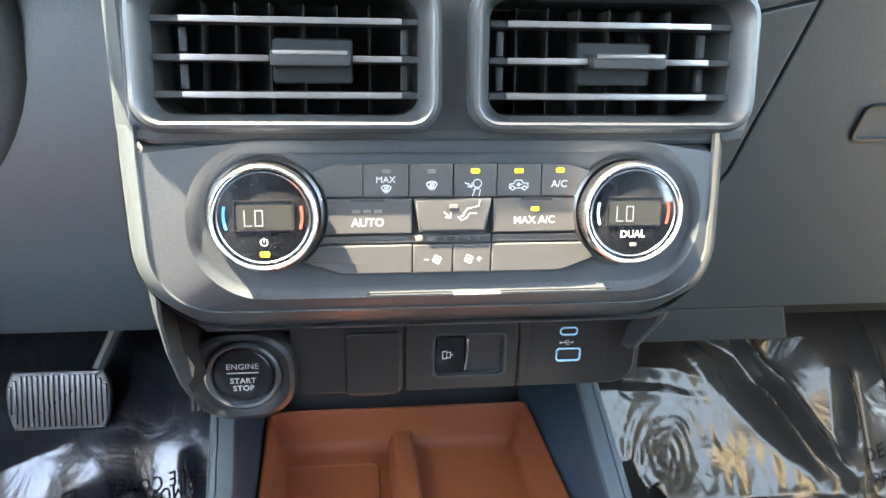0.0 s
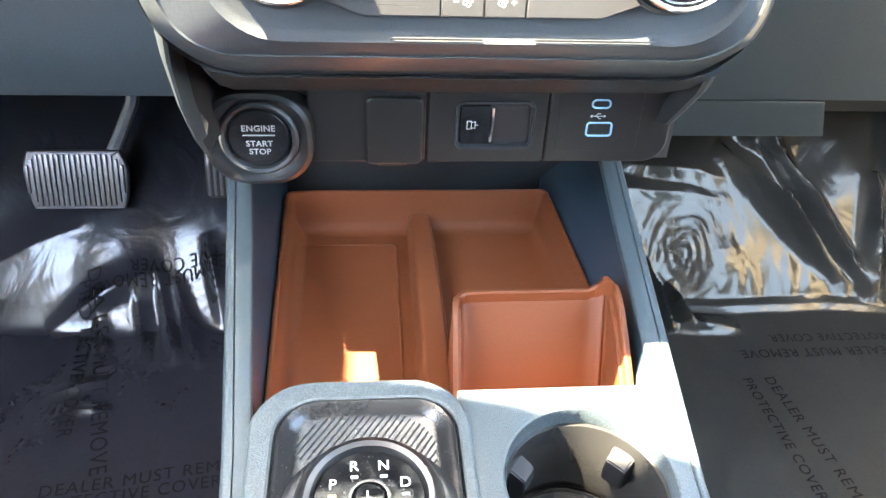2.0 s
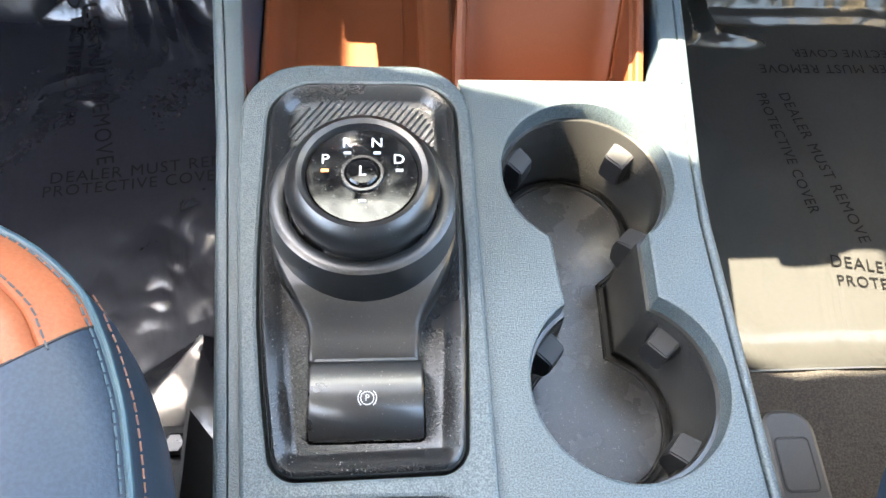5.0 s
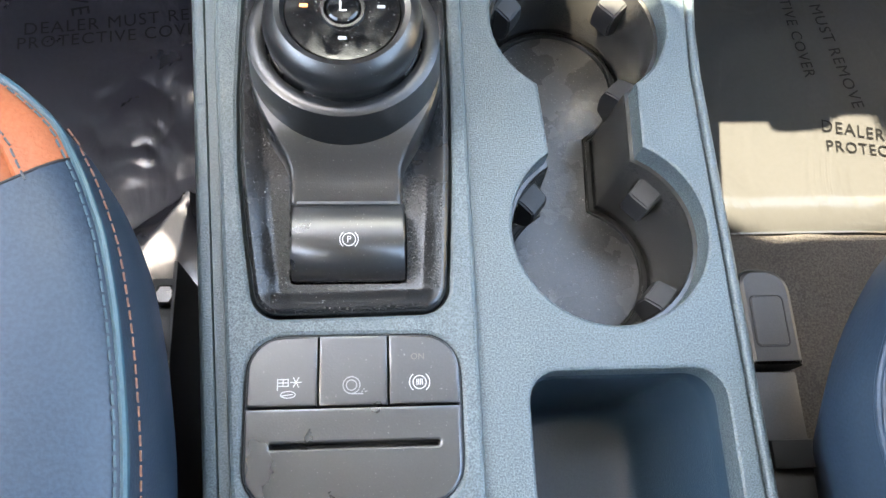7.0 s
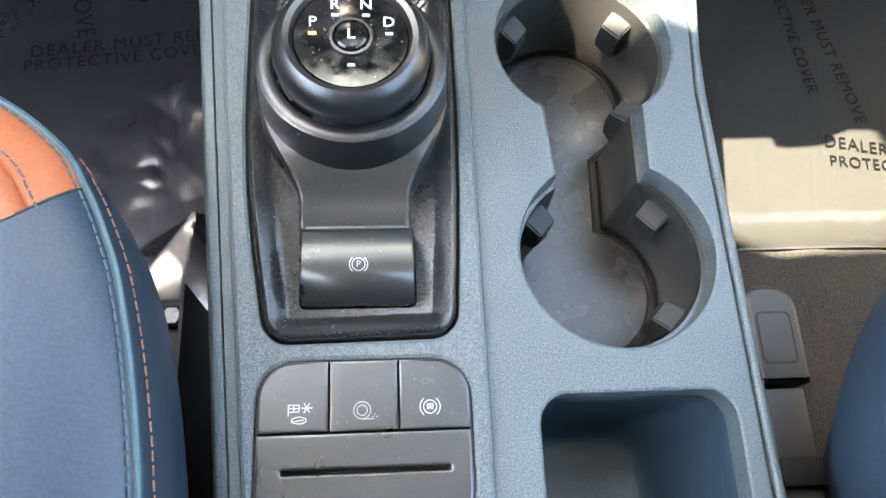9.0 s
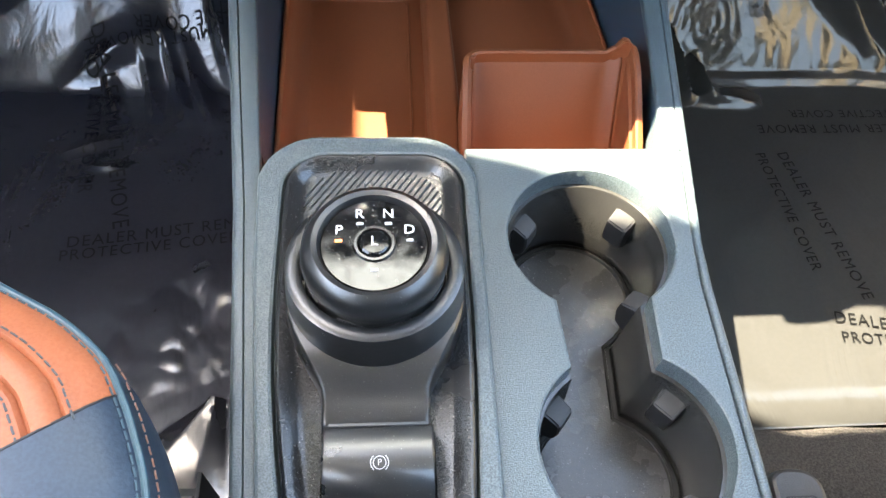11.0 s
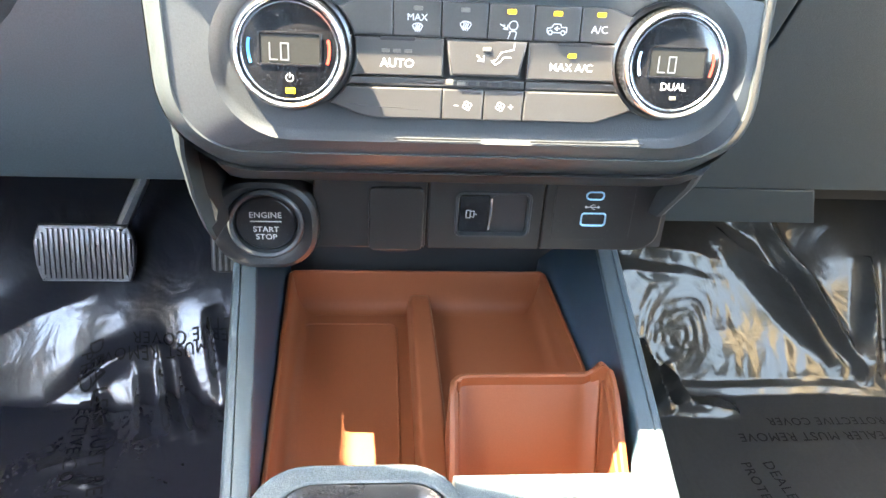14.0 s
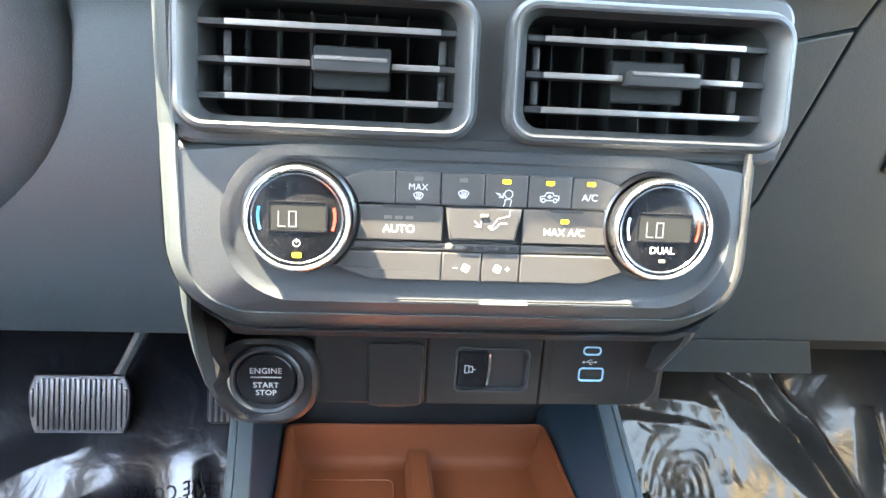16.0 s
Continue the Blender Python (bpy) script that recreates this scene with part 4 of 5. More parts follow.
def center_stack():
    f = thing("center_stack", PM, "graphite plastic dashboard center stack around the climate controls", "center stack")
    o = [(x * (1 + 0.3 * (v + 0.01)) if x < 0 else x, v) for x, v in rrect(0.2995, 0.1030, (0.016, 0.016, 0.045, 0.045), -0.00675, -0.0055, 12)]
    s = rrect(0.2520, 0.0760, 0.0360, 0, 0.0010, 12)

    def bulge(v):
        t = max(0.0, min(1.0, (-0.034 - v) / 0.016))
        return -0.0075 * t * t * (3 - 2 * t)

    def ring(pts, w, k=1.0):
        return [(p[0], p[1], w + k * bulge(p[1])) for p in pts]

    loops = [ring(o, -0.19, 0), ring(o, -0.016, 0.2), ring(inset(o, 0.0008), -0.024, 0.5), ring(inset(o, 0.0030), -0.016, 0.9), ring(inset(o, 0.0070), -0.0085), ring(inset(o, 0.0125), -0.0006),
             ring(s, 0.0, 0), ring(inset(s, 0.0008), -0.0008, 0), ring(inset(s, 0.0022), -0.0012, 0), ring(inset(s, 0.0030), -0.0020, 0), ring(inset(s, 0.0055), -0.0024, 0)]
    part("fascia", loft(loops, cap1=True), FASCIA, f)
    e = inset(o, -0.0007)
    band = [ring(e, -0.090, 0.3), ring(e, -0.0240, 0.5), ring(inset(e, 0.0016), -0.0150, 0.8), ring(inset(e, 0.0052), -0.0068), ring(inset(e, 0.0098), -0.0012), ring(inset(e, 0.0130), 0.0006), ring(inset(e, 0.0140), -0.0012)]
    band = [[(lp[23][0], 0.046, lp[23][2])] + lp[23:] + [lp[0], (lp[0][0], 0.046, lp[0][2])] for lp in band]
    part("edge_trim", loft(band, closed=False), EDGE, f, "satin metallic trim round the edge")
    part("vent_backing", plate(rrect(0.300, 0.082, 0.012, 0, 0.0780), [rrect(0.1250, 0.0570, 0.010, x, 0.0770) for x in (-0.0766, 0.0766)], -0.17, -0.0035, 0.002), FASCIA, f)
    # dark bar puts the shade below the vents into colour
    part("shadow_gap", box(-0.146, 0.146, 0.0400, 0.0440, -0.02, -0.0015, 0), DARK, f)
    # the lower sides taper away behind the switch row
    rings = []
    for w, v, hw, out in ((-0.028, -0.052, 0.130, 0.004), (-0.060, -0.066, 0.132, 0.004), (-0.104, -0.080, 0.130, 0.004), (-0.150, -0.110, 0.120, 0.0)):
        rings.append([(-hw - out, v, w), (-hw - out + 0.006, v - 0.004, w + 0.004), (hw - 0.006, v - 0.004, w + 0.004), (hw, v, w), (hw, v + 0.02, w - 0.10), (-hw - out, v + 0.02, w - 0.10)])
    part("lower_wing", loft(rings, True, True), FASCIA, f)
    # side blades that run on down to the switch row
    left = ((-0.1605, 0.115, -0.0040), (-0.1592, 0.046, -0.0080), (-0.1575, 0.012, -0.0165), (-0.1565, -0.015, -0.0190), (-0.1548, -0.034, -0.0240), (-0.1545, -0.0506, -0.0300), (-0.1508, -0.0743, -0.0365), (-0.1462, -0.0930, -0.0440), (-0.1415, -0.1030, -0.0500))
    right = ((0.1425, -0.012, -0.0180), (0.1440, -0.035, -0.0300), (0.1438, -0.053, -0.0450), (0.1461, -0.0723, -0.0650), (0.1387, -0.096, -0.0850))
    for line, sx, lab in ((left, -1, "satin trim blade"), (right, 1, "graphite trim blade")):
        rings = []
        for k, (x, v, w) in enumerate(line):
            d = 1.0 if sx > 0 else 1 - 0.135 * max(0, k - 2)
            deep = 0.06 if sx > 0 or k < 4 else (0.050, 0.040, 0.026, 0.018, 0.014)[k - 4]
            rings.append([(x - sx * 0.002, v + 0.010, w - deep), (x, v, w - 0.0110), (x - sx * 0.0006, v - 0.0004, w - 0.0090), (x - sx * 0.0050 * d, v - 0.0014, w - 0.0025), (x - sx * 0.0095 * d, v - 0.0024, w + 0.0014), (x - sx * 0.0125 * d, v - 0.0030, w + 0.0006), (x - sx * 0.0150 * d, v - 0.0034, w - 0.0200)])
        part("side_blade", loft(rings, closed=False), EDGE if sx < 0 else FASCIA, f, lab)
    # dark web between the blade and the start button's pod
    rings = []
    for k, (x, v, w) in enumerate(left[4:]):
        xi = x + 0.0122 * (0.73 - 0.135 * k)
        rings.append([(xi, v - 0.0029, w - 0.0010), (xi + 0.0010, v - 0.0029, w - 0.030), (xi + 0.0025, v - 0.0020, -0.104), (x + 0.040, v - 0.0014, -0.110)])
    part("lower_web", loft(rings, closed=False), DARK, f, "dark web behind the trim blade")
    # thin added bars stand in for sun glints along the lip's crest
    for x0, x1, v in ((-0.042, 0.000, -0.0352), (0.024, 0.081, -0.0352)):
        part("lip_glint", box(x0, x1, v - 0.0004, v + 0.0004, -0.0005, 0.0003, 0.0002), BLACK, f)
    return f


center_stack()


def air_vent(sx):
    x0, x1 = sorted((sx * 0.0062, sx * 0.1470))
    cx, w = (x0 + x1) / 2, x1 - x0
    a = thing("air_vent", PM @ move(cx, 0.0768, 0), "dark grey rectangular air vent with silver-edged slats", "air vent", "vents above the climate panel")
    o = rrect(w, 0.0680, 0.0150, 0, 0, 9)
    i = rrect(0.1200, 0.0535, 0.0095, 0, 0.0005, 9)
    mid = rrect(0.1260, 0.0590, 0.0115, 0, 0.0002, 9)
    loops = [(o, -0.05), (o, 0.0035), (inset(o, 0.0006), 0.0060), (inset(o, 0.0022), 0.0082), (inset(o, 0.0040), 0.0086), (inset(o, 0.0052), 0.0078), (mid, 0.0030), (i, -0.0015), (inset(i, 0.0002), -0.004)]
    part("throat", loft([(inset(i, 0.0001), -0.0030), (inset(i, 0.0001), -0.050)]), VENT, a)
    part("bezel", loft(loops), FASCIA, a, "satin graphite bezel")
    part("duct", box(-0.062, 0.062, -0.028, 0.028, -0.056, -0.046, 0), VENT, a)
    side = -sx * 0.0022
    for k, v in enumerate((0.0162, -0.0006, -0.0170)):
        bl = [[(x, v - 0.0013, -0.0012), (x, v + 0.0013, -0.0012), (x, v + 0.0019, -0.012), (x, v + 0.0006, -0.024), (x, v - 0.0006, -0.024), (x, v - 0.0019, -0.012)] for x in (-0.0595, 0.0595)]
        blade = part("slat", loft(bl, True, True), VENT, a)
        spans = [(-0.0492, 0.0498)] if k != 1 else [(-0.0492, -0.0105), (0.0275, 0.0498)]
        for q0, q1 in spans:
            part("trim", box(q0 + side, q1 + side, v - 0.0014, v + 0.0014, -0.0016, 0.0004, 0.0004), SILVER, blade, "silver slat edge")
    for x in (-0.042, -0.026, -0.010, 0.006, 0.022, 0.038):
        part("vane", box(x - 0.0005, x + 0.0005, -0.026, 0.026, -0.046, -0.026, 0), VENT, a)
    for x in (-0.0505, 0.0520):
        for v in (0.0078, -0.0088):
            part("link", box(x + side - 0.0017, x + side + 0.0017, v - 0.0055, v + 0.0055, -0.0160, -0.0130, 0.0005), RAILGREY, a)
    tab = part("tab", box(-0.0095 + side, 0.0265 + side, -0.0042, 0.0032, -0.010, 0.0062, 0.0018), VENT, a, "black direction tab with a silver edge")
    part("trim", box(-0.0080 + side, 0.0250 + side, 0.0008, 0.0026, 0.0050, 0.0072, 0.0006), SILVER, tab)
    part("paddle", slab(rrect(0.038, 0.021, 0.002, 0.0085 + side, -0.0010), -0.024, -0.018, 0.001), VENT, a)


air_vent(-1)
air_vent(1)


def defrost(x, y, s):
    L = [arc(x, y - 1.6 * s, 2.9 * s, 40, 140, 8), [(x - 2.2 * s, y + 0.2 * s), (x - 1.3 * s, y - 1.5 * s)], [(x + 2.2 * s, y + 0.2 * s), (x + 1.3 * s, y - 1.5 * s)], [(x - 1.3 * s, y - 1.4 * s), (x + 1.3 * s, y - 1.4 * s)]]
    for k in (-0.8, 0.0, 0.8):
        L.append([(x + k * s, y + 0.8 * s), (x + (k + 0.25) * s, y), (x + (k - 0.25) * s, y - 0.8 * s), (x + k * s, y - 2.2 * s)])
    return L


def fan_icon(x, y, s):
    out = []
    for d in (20, 110, 200, 290):
        a = radians(d)
        out.append([(x, y)] + arc(x + 1.0 * s * math.cos(a), y + 1.0 * s * math.sin(a), 0.75 * s, d - 100, d + 110, 8) + [(x, y)])
    return out


def climate_panel():
    p = thing("climate_control_panel", PM @ move(0, 0, -0.0046), "dark grey climate control panel with two display dials", "climate control")
    KX, KV, KR = 0.0880, 0.0046, 0.0280

    def end(v, sx):
        d = max(0.0, KR ** 2 - (v - KV) ** 2)
        return sx * (KX - math.sqrt(d))

    def dense(pts):
        out = []
        for a, b in zip(pts, pts[1:] + pts[:1]):
            m = max(1, int(math.hypot(b[0] - a[0], b[1] - a[1]) / 0.003))
            out += [(a[0] + (b[0] - a[0]) * k / m, a[1] + (b[1] - a[1]) * k / m) for k in range(m)]
        return out

    def edge(v0, v1, sx, taper=0):
        pts = []
        for k in range(9):
            v = v0 + (v1 - v0) * k / 8
            x = end(v, sx)
            pts.append((x, v))
        return pts

    def button(name, x0, x1, v0, v1, top=0.0050, ends=0, b=0.0007, label="", slope=0.0):
        """ends: -1 the dial cuts its start, 1 its end."""
        g = 0.00022
        if ends == -1:
            left = edge(v1 - g, v0 + g, -1)
            pts = dense(left + [(x1 - g, v0 + g), (x1 - g, v1 - g)])
            pts = clip(clip(pts, lambda p: p[1] - 0.0282 + max(0.0, -0.0570 - p[0]) * 0.36), lambda p: -0.0258 - p[1] + max(0.0, -0.0530 - p[0]) * 0.36)
        elif ends == 1:
            right = edge(v0 + g, v1 - g, 1)
            pts = dense([(x0 + g, v1 - g), (x0 + g, v0 + g)] + right)
            pts = clip(clip(pts, lambda p: p[1] - 0.0282 + max(0.0, p[0] - 0.0570) * 0.36), lambda p: -0.0258 - p[1] + max(0.0, p[0] - 0.0530) * 0.36)
        else:
            pts = [(x0 + g, v1 - g), (x0 + g + slope, v0 + g), (x1 - g - slope, v0 + g), (x1 - g, v1 - g)]
        return part(name, slab(pts, 0.0002, top, b), BUTTON, p, label)

    r1, r2, r3, r4 = (0.0120, 0.0282), (-0.0058, 0.0117), (-0.0106, -0.0062), (-0.0256, -0.0109)
    xs = (-0.0434, -0.0215, 0.0, 0.0213, 0.0432)
    top_row = [button("button", 0, xs[0], *r1, ends=-1)] + [button("button", a, b, *r1) for a, b in zip(xs, xs[1:])] + [button("button", xs[-1], 0, *r1, ends=1)]
    auto = button("button", 0, -0.0197, *r2, ends=-1, top=0.0054)
    mid = button("button", -0.0194, 0.0190, -0.0048, 0.0117, top=0.0068, b=0.0012, slope=0.0030, label="raised airflow button")
    maxac = button("button", 0.0193, 0, *r2, ends=1, top=0.0054)
    bar = button("fan_speed_bar", 0, 0.0190, r3[0], r3[1], ends=-1, top=0.0046)
    bar2 = button("fan_speed_bar", 0.0193, 0, r3[0], r3[1], ends=1, top=0.0046)
    low = [button("button", 0, -0.0197, *r4, ends=-1), button("button", -0.0197, 0.0, *r4), button("button", 0.0, 0.0191, *r4), button("button", 0.0191, 0, *r4, ends=1)]
    z = 0.0051
    W = 0.00045
    for x, y, lit in ((-0.0322, 0.0246, 0), (-0.0107, 0.0246, 0), (0.0106, 0.0246, 1), (0.0320, 0.0246, 1), (0.0525, 0.0248, 1)):
        part("indicator", slab(rrect(0.0041, 0.0020, 0.0004, x, y, 3), 0.0042, 0.0054, 0.0002), AMBER if lit else SMOKE, top_row[1])
    part("lettering", shift(lettering("MAX", 0.0044, z), move(-0.0325, 0.0205)), WHITE, top_row[1], smooth=False)
    part("symbol", strokes(defrost(-0.0323, 0.0167, 0.00105), W, z), WHITE, top_row[1], smooth=False)
    part("symbol", strokes(defrost(-0.0104, 0.0182, 0.00115), W, z), WHITE, top_row[2], smooth=False)
    # person with airflow, on two buttons
    L = [arc(0.0117, 0.0186, 0.0020, 0, 360, 18), [(0.0098, 0.0154), (0.0104, 0.0160), (0.0128, 0.0160), (0.0132, 0.0154), (0.0126, 0.0124)], [(0.0104, 0.0154), (0.0094, 0.0126)]]
    part("symbol", strokes(L + [[(0.0056, 0.0190), (0.0090, 0.0170)], [(0.0090, 0.0188), (0.0090, 0.0168), (0.0070, 0.0170)], [(0.0060, 0.0186), (0.0076, 0.0186)]], W, z), WHITE, top_row[3], smooth=False)
    L = [[(0.0126, 0.0108), (0.0122, 0.0080), (0.0066, 0.0066), (0.0042, 0.0030), (0.0022, 0.0026), (0.0040, 0.0010), (0.0062, 0.0022), (0.0078, 0.0044), (0.0112, 0.0044)], [(-0.0046, 0.0050), (-0.0018, 0.0026)], [(-0.0014, 0.0048), (-0.0016, 0.0024), (-0.0040, 0.0026)]]
    part("symbol", strokes(L, W, 0.0071), WHITE, mid, smooth=False)
    part("indicator", slab(rrect(0.0040, 0.0018, 0.0003, 0.0, 0.0078, 3), 0.0064, 0.0073, 0.0002), SMOKE, mid)
    # pickup outline with an arrow
    L = [[(0.0275, 0.0162), (0.0275, 0.0180), (0.0295, 0.0184), (0.0305, 0.0200), (0.0335, 0.0200), (0.0342, 0.0186), (0.0366, 0.0186), (0.0366, 0.0164), (0.0355, 0.0164)], arc(0.0290, 0.0162, 0.0010, 0, 360, 8), arc(0.0349, 0.0162, 0.0010, 0, 360, 8), [(0.0300, 0.0162), (0.0338, 0.0162)], [(0.0310, 0.0180), (0.0322, 0.0188), (0.0322, 0.0172), (0.0310, 0.0180)], [(0.0322, 0.0180), (0.0334, 0.0180)]]
    part("symbol", strokes(L, W, z), WHITE, top_row[4], smooth=False)
    part("lettering", shift(lettering("A/C", 0.0049, z), move(0.0522, 0.0180)), WHITE, top_row[5], smooth=False)
    part("lettering", shift(lettering("AUTO", 0.0056, 0.0055, bold=0.00002), move(-0.0412, 0.0)), WHITE, auto, smooth=False)
    for k in range(3):
        part("indicator", slab(rrect(0.0036, 0.0016, 0.0002, -0.0466 + 0.0052 * k, 0.0056, 3), 0.005, 0.0056, 0.0002), SMOKE, auto)
    part("notch", slab(rrect(0.0162, 0.0016, 0.0006, -0.0412, 0.0110, 3), 0.0050, 0.0056, 0.0002), DARK, auto)
    part("lettering", shift(lettering("MAX A/C", 0.0051, 0.0055, bold=0.00002), move(0.0402, 0.0004)), WHITE, maxac, smooth=False)
    part("indicator", slab(rrect(0.0038, 0.0019, 0.0003, 0.0404, 0.0060, 3), 0.005, 0.0058, 0.0002), AMBER, maxac)
    part("notch", slab(rrect(0.0162, 0.0016, 0.0006, 0.0412, 0.0110, 3), 0.0050, 0.0056, 0.0002), DARK, maxac)
    for k in range(7):
        part("segment", slab(rrect(0.0036, 0.0019, 0.0002, -0.0165 + 0.0053 * k, -0.0084, 3), 0.004, 0.0050, 0.0002), SMOKE if k < 2 else DARK, bar)
    part("symbol", strokes(fan_icon(-0.0078, -0.0186, 0.0012) + [[(-0.0140, -0.0186), (-0.0120, -0.0186)]], W, z), WHITE, low[1], smooth=False)
    part("symbol", strokes(fan_icon(0.0080, -0.0186, 0.0012) + [[(0.0120, -0.0186), (0.0142, -0.0186)], [(0.0131, -0.0175), (0.0131, -0.0197)]], W, z), WHITE, low[2], smooth=False)
    # dials
    for sx in (-1, 1):
        d = part("dial", lathe([(0.0292, 0.0), (0.0290, 0.0040), (0.0278, 0.0052), (0.0272, 0.0056)], 64), BLACK, p, "black dial base", m=move(-0.0890 if sx < 0 else 0.0868, KV, 0.0004) @ Matrix.Scale(0.955, 4))
        n = 144
        rings = []
        for w, a in ((0.0050, 0.0), (0.0056, 0.00022), (0.0150, 0.00022), (0.0160, 0.0)):
            rings.append([((0.0262 + (a if k % 2 else -a)) * math.cos(2 * math.pi * k / n), (0.0262 + (a if k % 2 else -a)) * math.sin(2 * math.pi * k / n), w) for k in range(n)])
        part("knurled_ring", loft(rings), CHROME, d, "bright knurled metal ring", smooth=False)
        part("rim", lathe([(0.0262, 0.0160), (0.0256, 0.0174), (0.0248, 0.0180), (0.0241, 0.0176), (0.0236, 0.0168), (0.0233, 0.0160)], 64), CHROME, d, "polished chrome rim")
        face = part("face", lathe([(0.0233, 0.0160), (0.0230, 0.0156), (0.0224, 0.0158), (0.0001, 0.0158)], 64), GLOSS, d, "gloss black dial face")
        part("ring_line", lathe([(0.0226, 0.0158), (0.0222, 0.0163), (0.0218, 0.0163), (0.0214, 0.0158)], 64), CHROME, d, "thin bright inner ring")
        wy = 0.0012
        part("display", slab(rrect(0.0270, 0.0134, 0.0008, 0.0004, wy, 3), 0.0150, 0.0160, 0.0002), LCD, d, "lcd window that reads LO")
        part("display_frame", plate(rrect(0.0292, 0.0154, 0.0012, 0.0004, wy), [rrect(0.0270, 0.0134, 0.0008, 0.0004, wy)], 0.0155, 0.0163, 0.0002), GLOSS, d)
        yd = wy - 0.0012
        seg = [[(-0.0088, yd + 0.0037), (-0.0088, yd - 0.0037), (-0.0055, yd - 0.0037)], [(-0.0037, yd + 0.0037), (-0.0003, yd + 0.0037), (-0.0003, yd - 0.0037), (-0.0037, yd - 0.0037), (-0.0037, yd + 0.0037)]]
        for line in seg:
            part("digit", strokes([line], 0.00065, 0.0162), LCDTEXT, d, smooth=False)
        part("cold_mark", arc_band(0, wy - 0.0002, 0.0186, 0.0013, 165, 200, 0.0161), BLUEPRINT if sx < 0 else ICEPRINT, d, smooth=False)
        part("warm_mark", arc_band(0, wy - 0.0002, 0.0184, 0.0013, -20, 15, 0.0161), REDPRINT, d, smooth=False)
        if sx < 0:
            part("symbol", strokes([arc(0, -0.0118, 0.0017, 120, 420, 14), [(0, -0.0096), (0, -0.0116)]], 0.0004, 0.0161), WHITE, d, smooth=False)
            part("indicator", slab(rrect(0.0044, 0.0024, 0.0004, 0.0002, -0.0178, 3), 0.0155, 0.0164, 0.0002), AMBER, d)
        else:
            part("lettering", shift(lettering("DUAL", 0.0050, 0.0162, bold=0.00008), move(0, -0.0106)), WHITE, d, smooth=False)
            part("indicator", slab(rrect(0.0034, 0.0018, 0.0003, 0.0006, -0.0160, 3), 0.0155, 0.0163, 0.0002), SMOKE, d)


climate_panel()


# ---- switch row under the stack ----
SM = pose(-0.0040, 0.445, 0.3898, 84) @ Matrix.Scale(0.90, 4)


def switch_row():
    s = thing("switch_row_panel", SM, "black plastic switch row with charging ports below the center stack", "switch panel")
    part("back", box(-0.086, 0.142, -0.0235, 0.0400, -0.16, -0.0022, 0.001), DARK, s)
    part("blank_module", slab(rrect(0.0700, 0.0490, 0.002, -0.0505, -0.0006), -0.03, 0.0, 0.0012), MODULE, s)
    part("power_cap", slab(rrect(0.0345, 0.0440, 0.0040, -0.0345, -0.0035), -0.001, 0.0028, 0.0012), MODULE, s, "blank square power socket cap")
    part("cap_hinge", box(-0.0440, -0.0270, -0.0266, -0.0248, -0.004, 0.0020, 0.0005), MODULE, s)
    part("switch_module", plate(rrect(0.0730, 0.0490, 0.0015, 0.0224, -0.0006), [rrect(0.0450, 0.0285, 0.004, 0.0272, 0.0000)], -0.03, 0.0, 0.0010), MODULE, s)
    fr = rrect(0.0455, 0.0290, 0.004, 0.0272, 0.0000)
    part("switch_frame", loft([(inset(fr, -0.0018), 0.0), (inset(fr, -0.0012), 0.0012), (inset(fr, 0.0), 0.0012), (inset(fr, 0.0008), -0.0010), (inset(fr, 0.0012), -0.008)]), FASCIA, s)
    part("switch_back", box(0.003, 0.052, -0.016, 0.016, -0.014, -0.0085, 0), GLOSS, s)
    part("rocker", slab(rrect(0.0195, 0.0255, 0.0015, 0.0150, 0.0000), -0.008, -0.0006, 0.001), GLOSS, s, "gloss black tailgate switch")
    part("rocker_lip", tube([(0.0256, 0.0110, -0.0010), (0.0258, 0.0040, 0.0002), (0.0254, -0.0040, 0.0002), (0.0248, -0.0110, -0.0008)], 0.0010, 8), CHROME, s, "bright curved switch edge")
    rings = [(rrect(0.0225, 0.0255, 0.003, 0.0372, 0), -0.0016), (rrect(0.0200, 0.0225, 0.004, 0.0372, 0), -0.0040), (rrect(0.0140, 0.0150, 0.005, 0.0370, 0), -0.0072)]
    part("finger_well", loft(rings, cap1=True), DARK, s)
    L = [[(0.0100, 0.0026), (0.0100, -0.0026), (0.0126, -0.0026), (0.0126, 0.0026), (0.0100, 0.0026)], [(0.0126, 0.0016), (0.0150, 0.0022), (0.0150, -0.0022), (0.0126, -0.0016)], [(0.0150, 0.0), (0.0168, 0.0)]]
    part("symbol", strokes(L, 0.00045, -0.0004), WHITE, s, smooth=False)
    part("port_module", slab(rrect(0.0790, 0.0490, (0.002, 0.002, 0.002, 0.0150), 0.0992, -0.0006), -0.03, 0.0, 0.0014), MODULE, s)
    part("port_plate", plate(rrect(0.0520, 0.0400, 0.0018, 0.0920, 0.0030), [rrect(0.0098, 0.0038, 0.0018, 0.0917, 0.0148), rrect(0.0138, 0.0068, 0.0010, 0.0925, -0.0020)], -0.004, 0.0005, 0.0003), MODULE, s)
    a = rrect(0.0098, 0.0038, 0.0018, 0.0917, 0.0148)
    part("small_port", loft([(inset(a, -0.0012), 0.0003), (inset(a, -0.0011), 0.0013), (inset(a, -0.0003), 0.0013), (inset(a, -0.0001), 0.0004)]), USBBLUE, s, "small charging port with a light blue surround")
    a = rrect(0.0138, 0.0068, 0.0010, 0.0925, -0.0020)
    part("large_port", loft([(inset(a, -0.0015), 0.0003), (inset(a, -0.0014), 0.0013), (inset(a, -0.0006), 0.0013), (inset(a, -0.0003), 0.0004)]), USBBLUE, s, "rectangular charging port with a light blue surround")
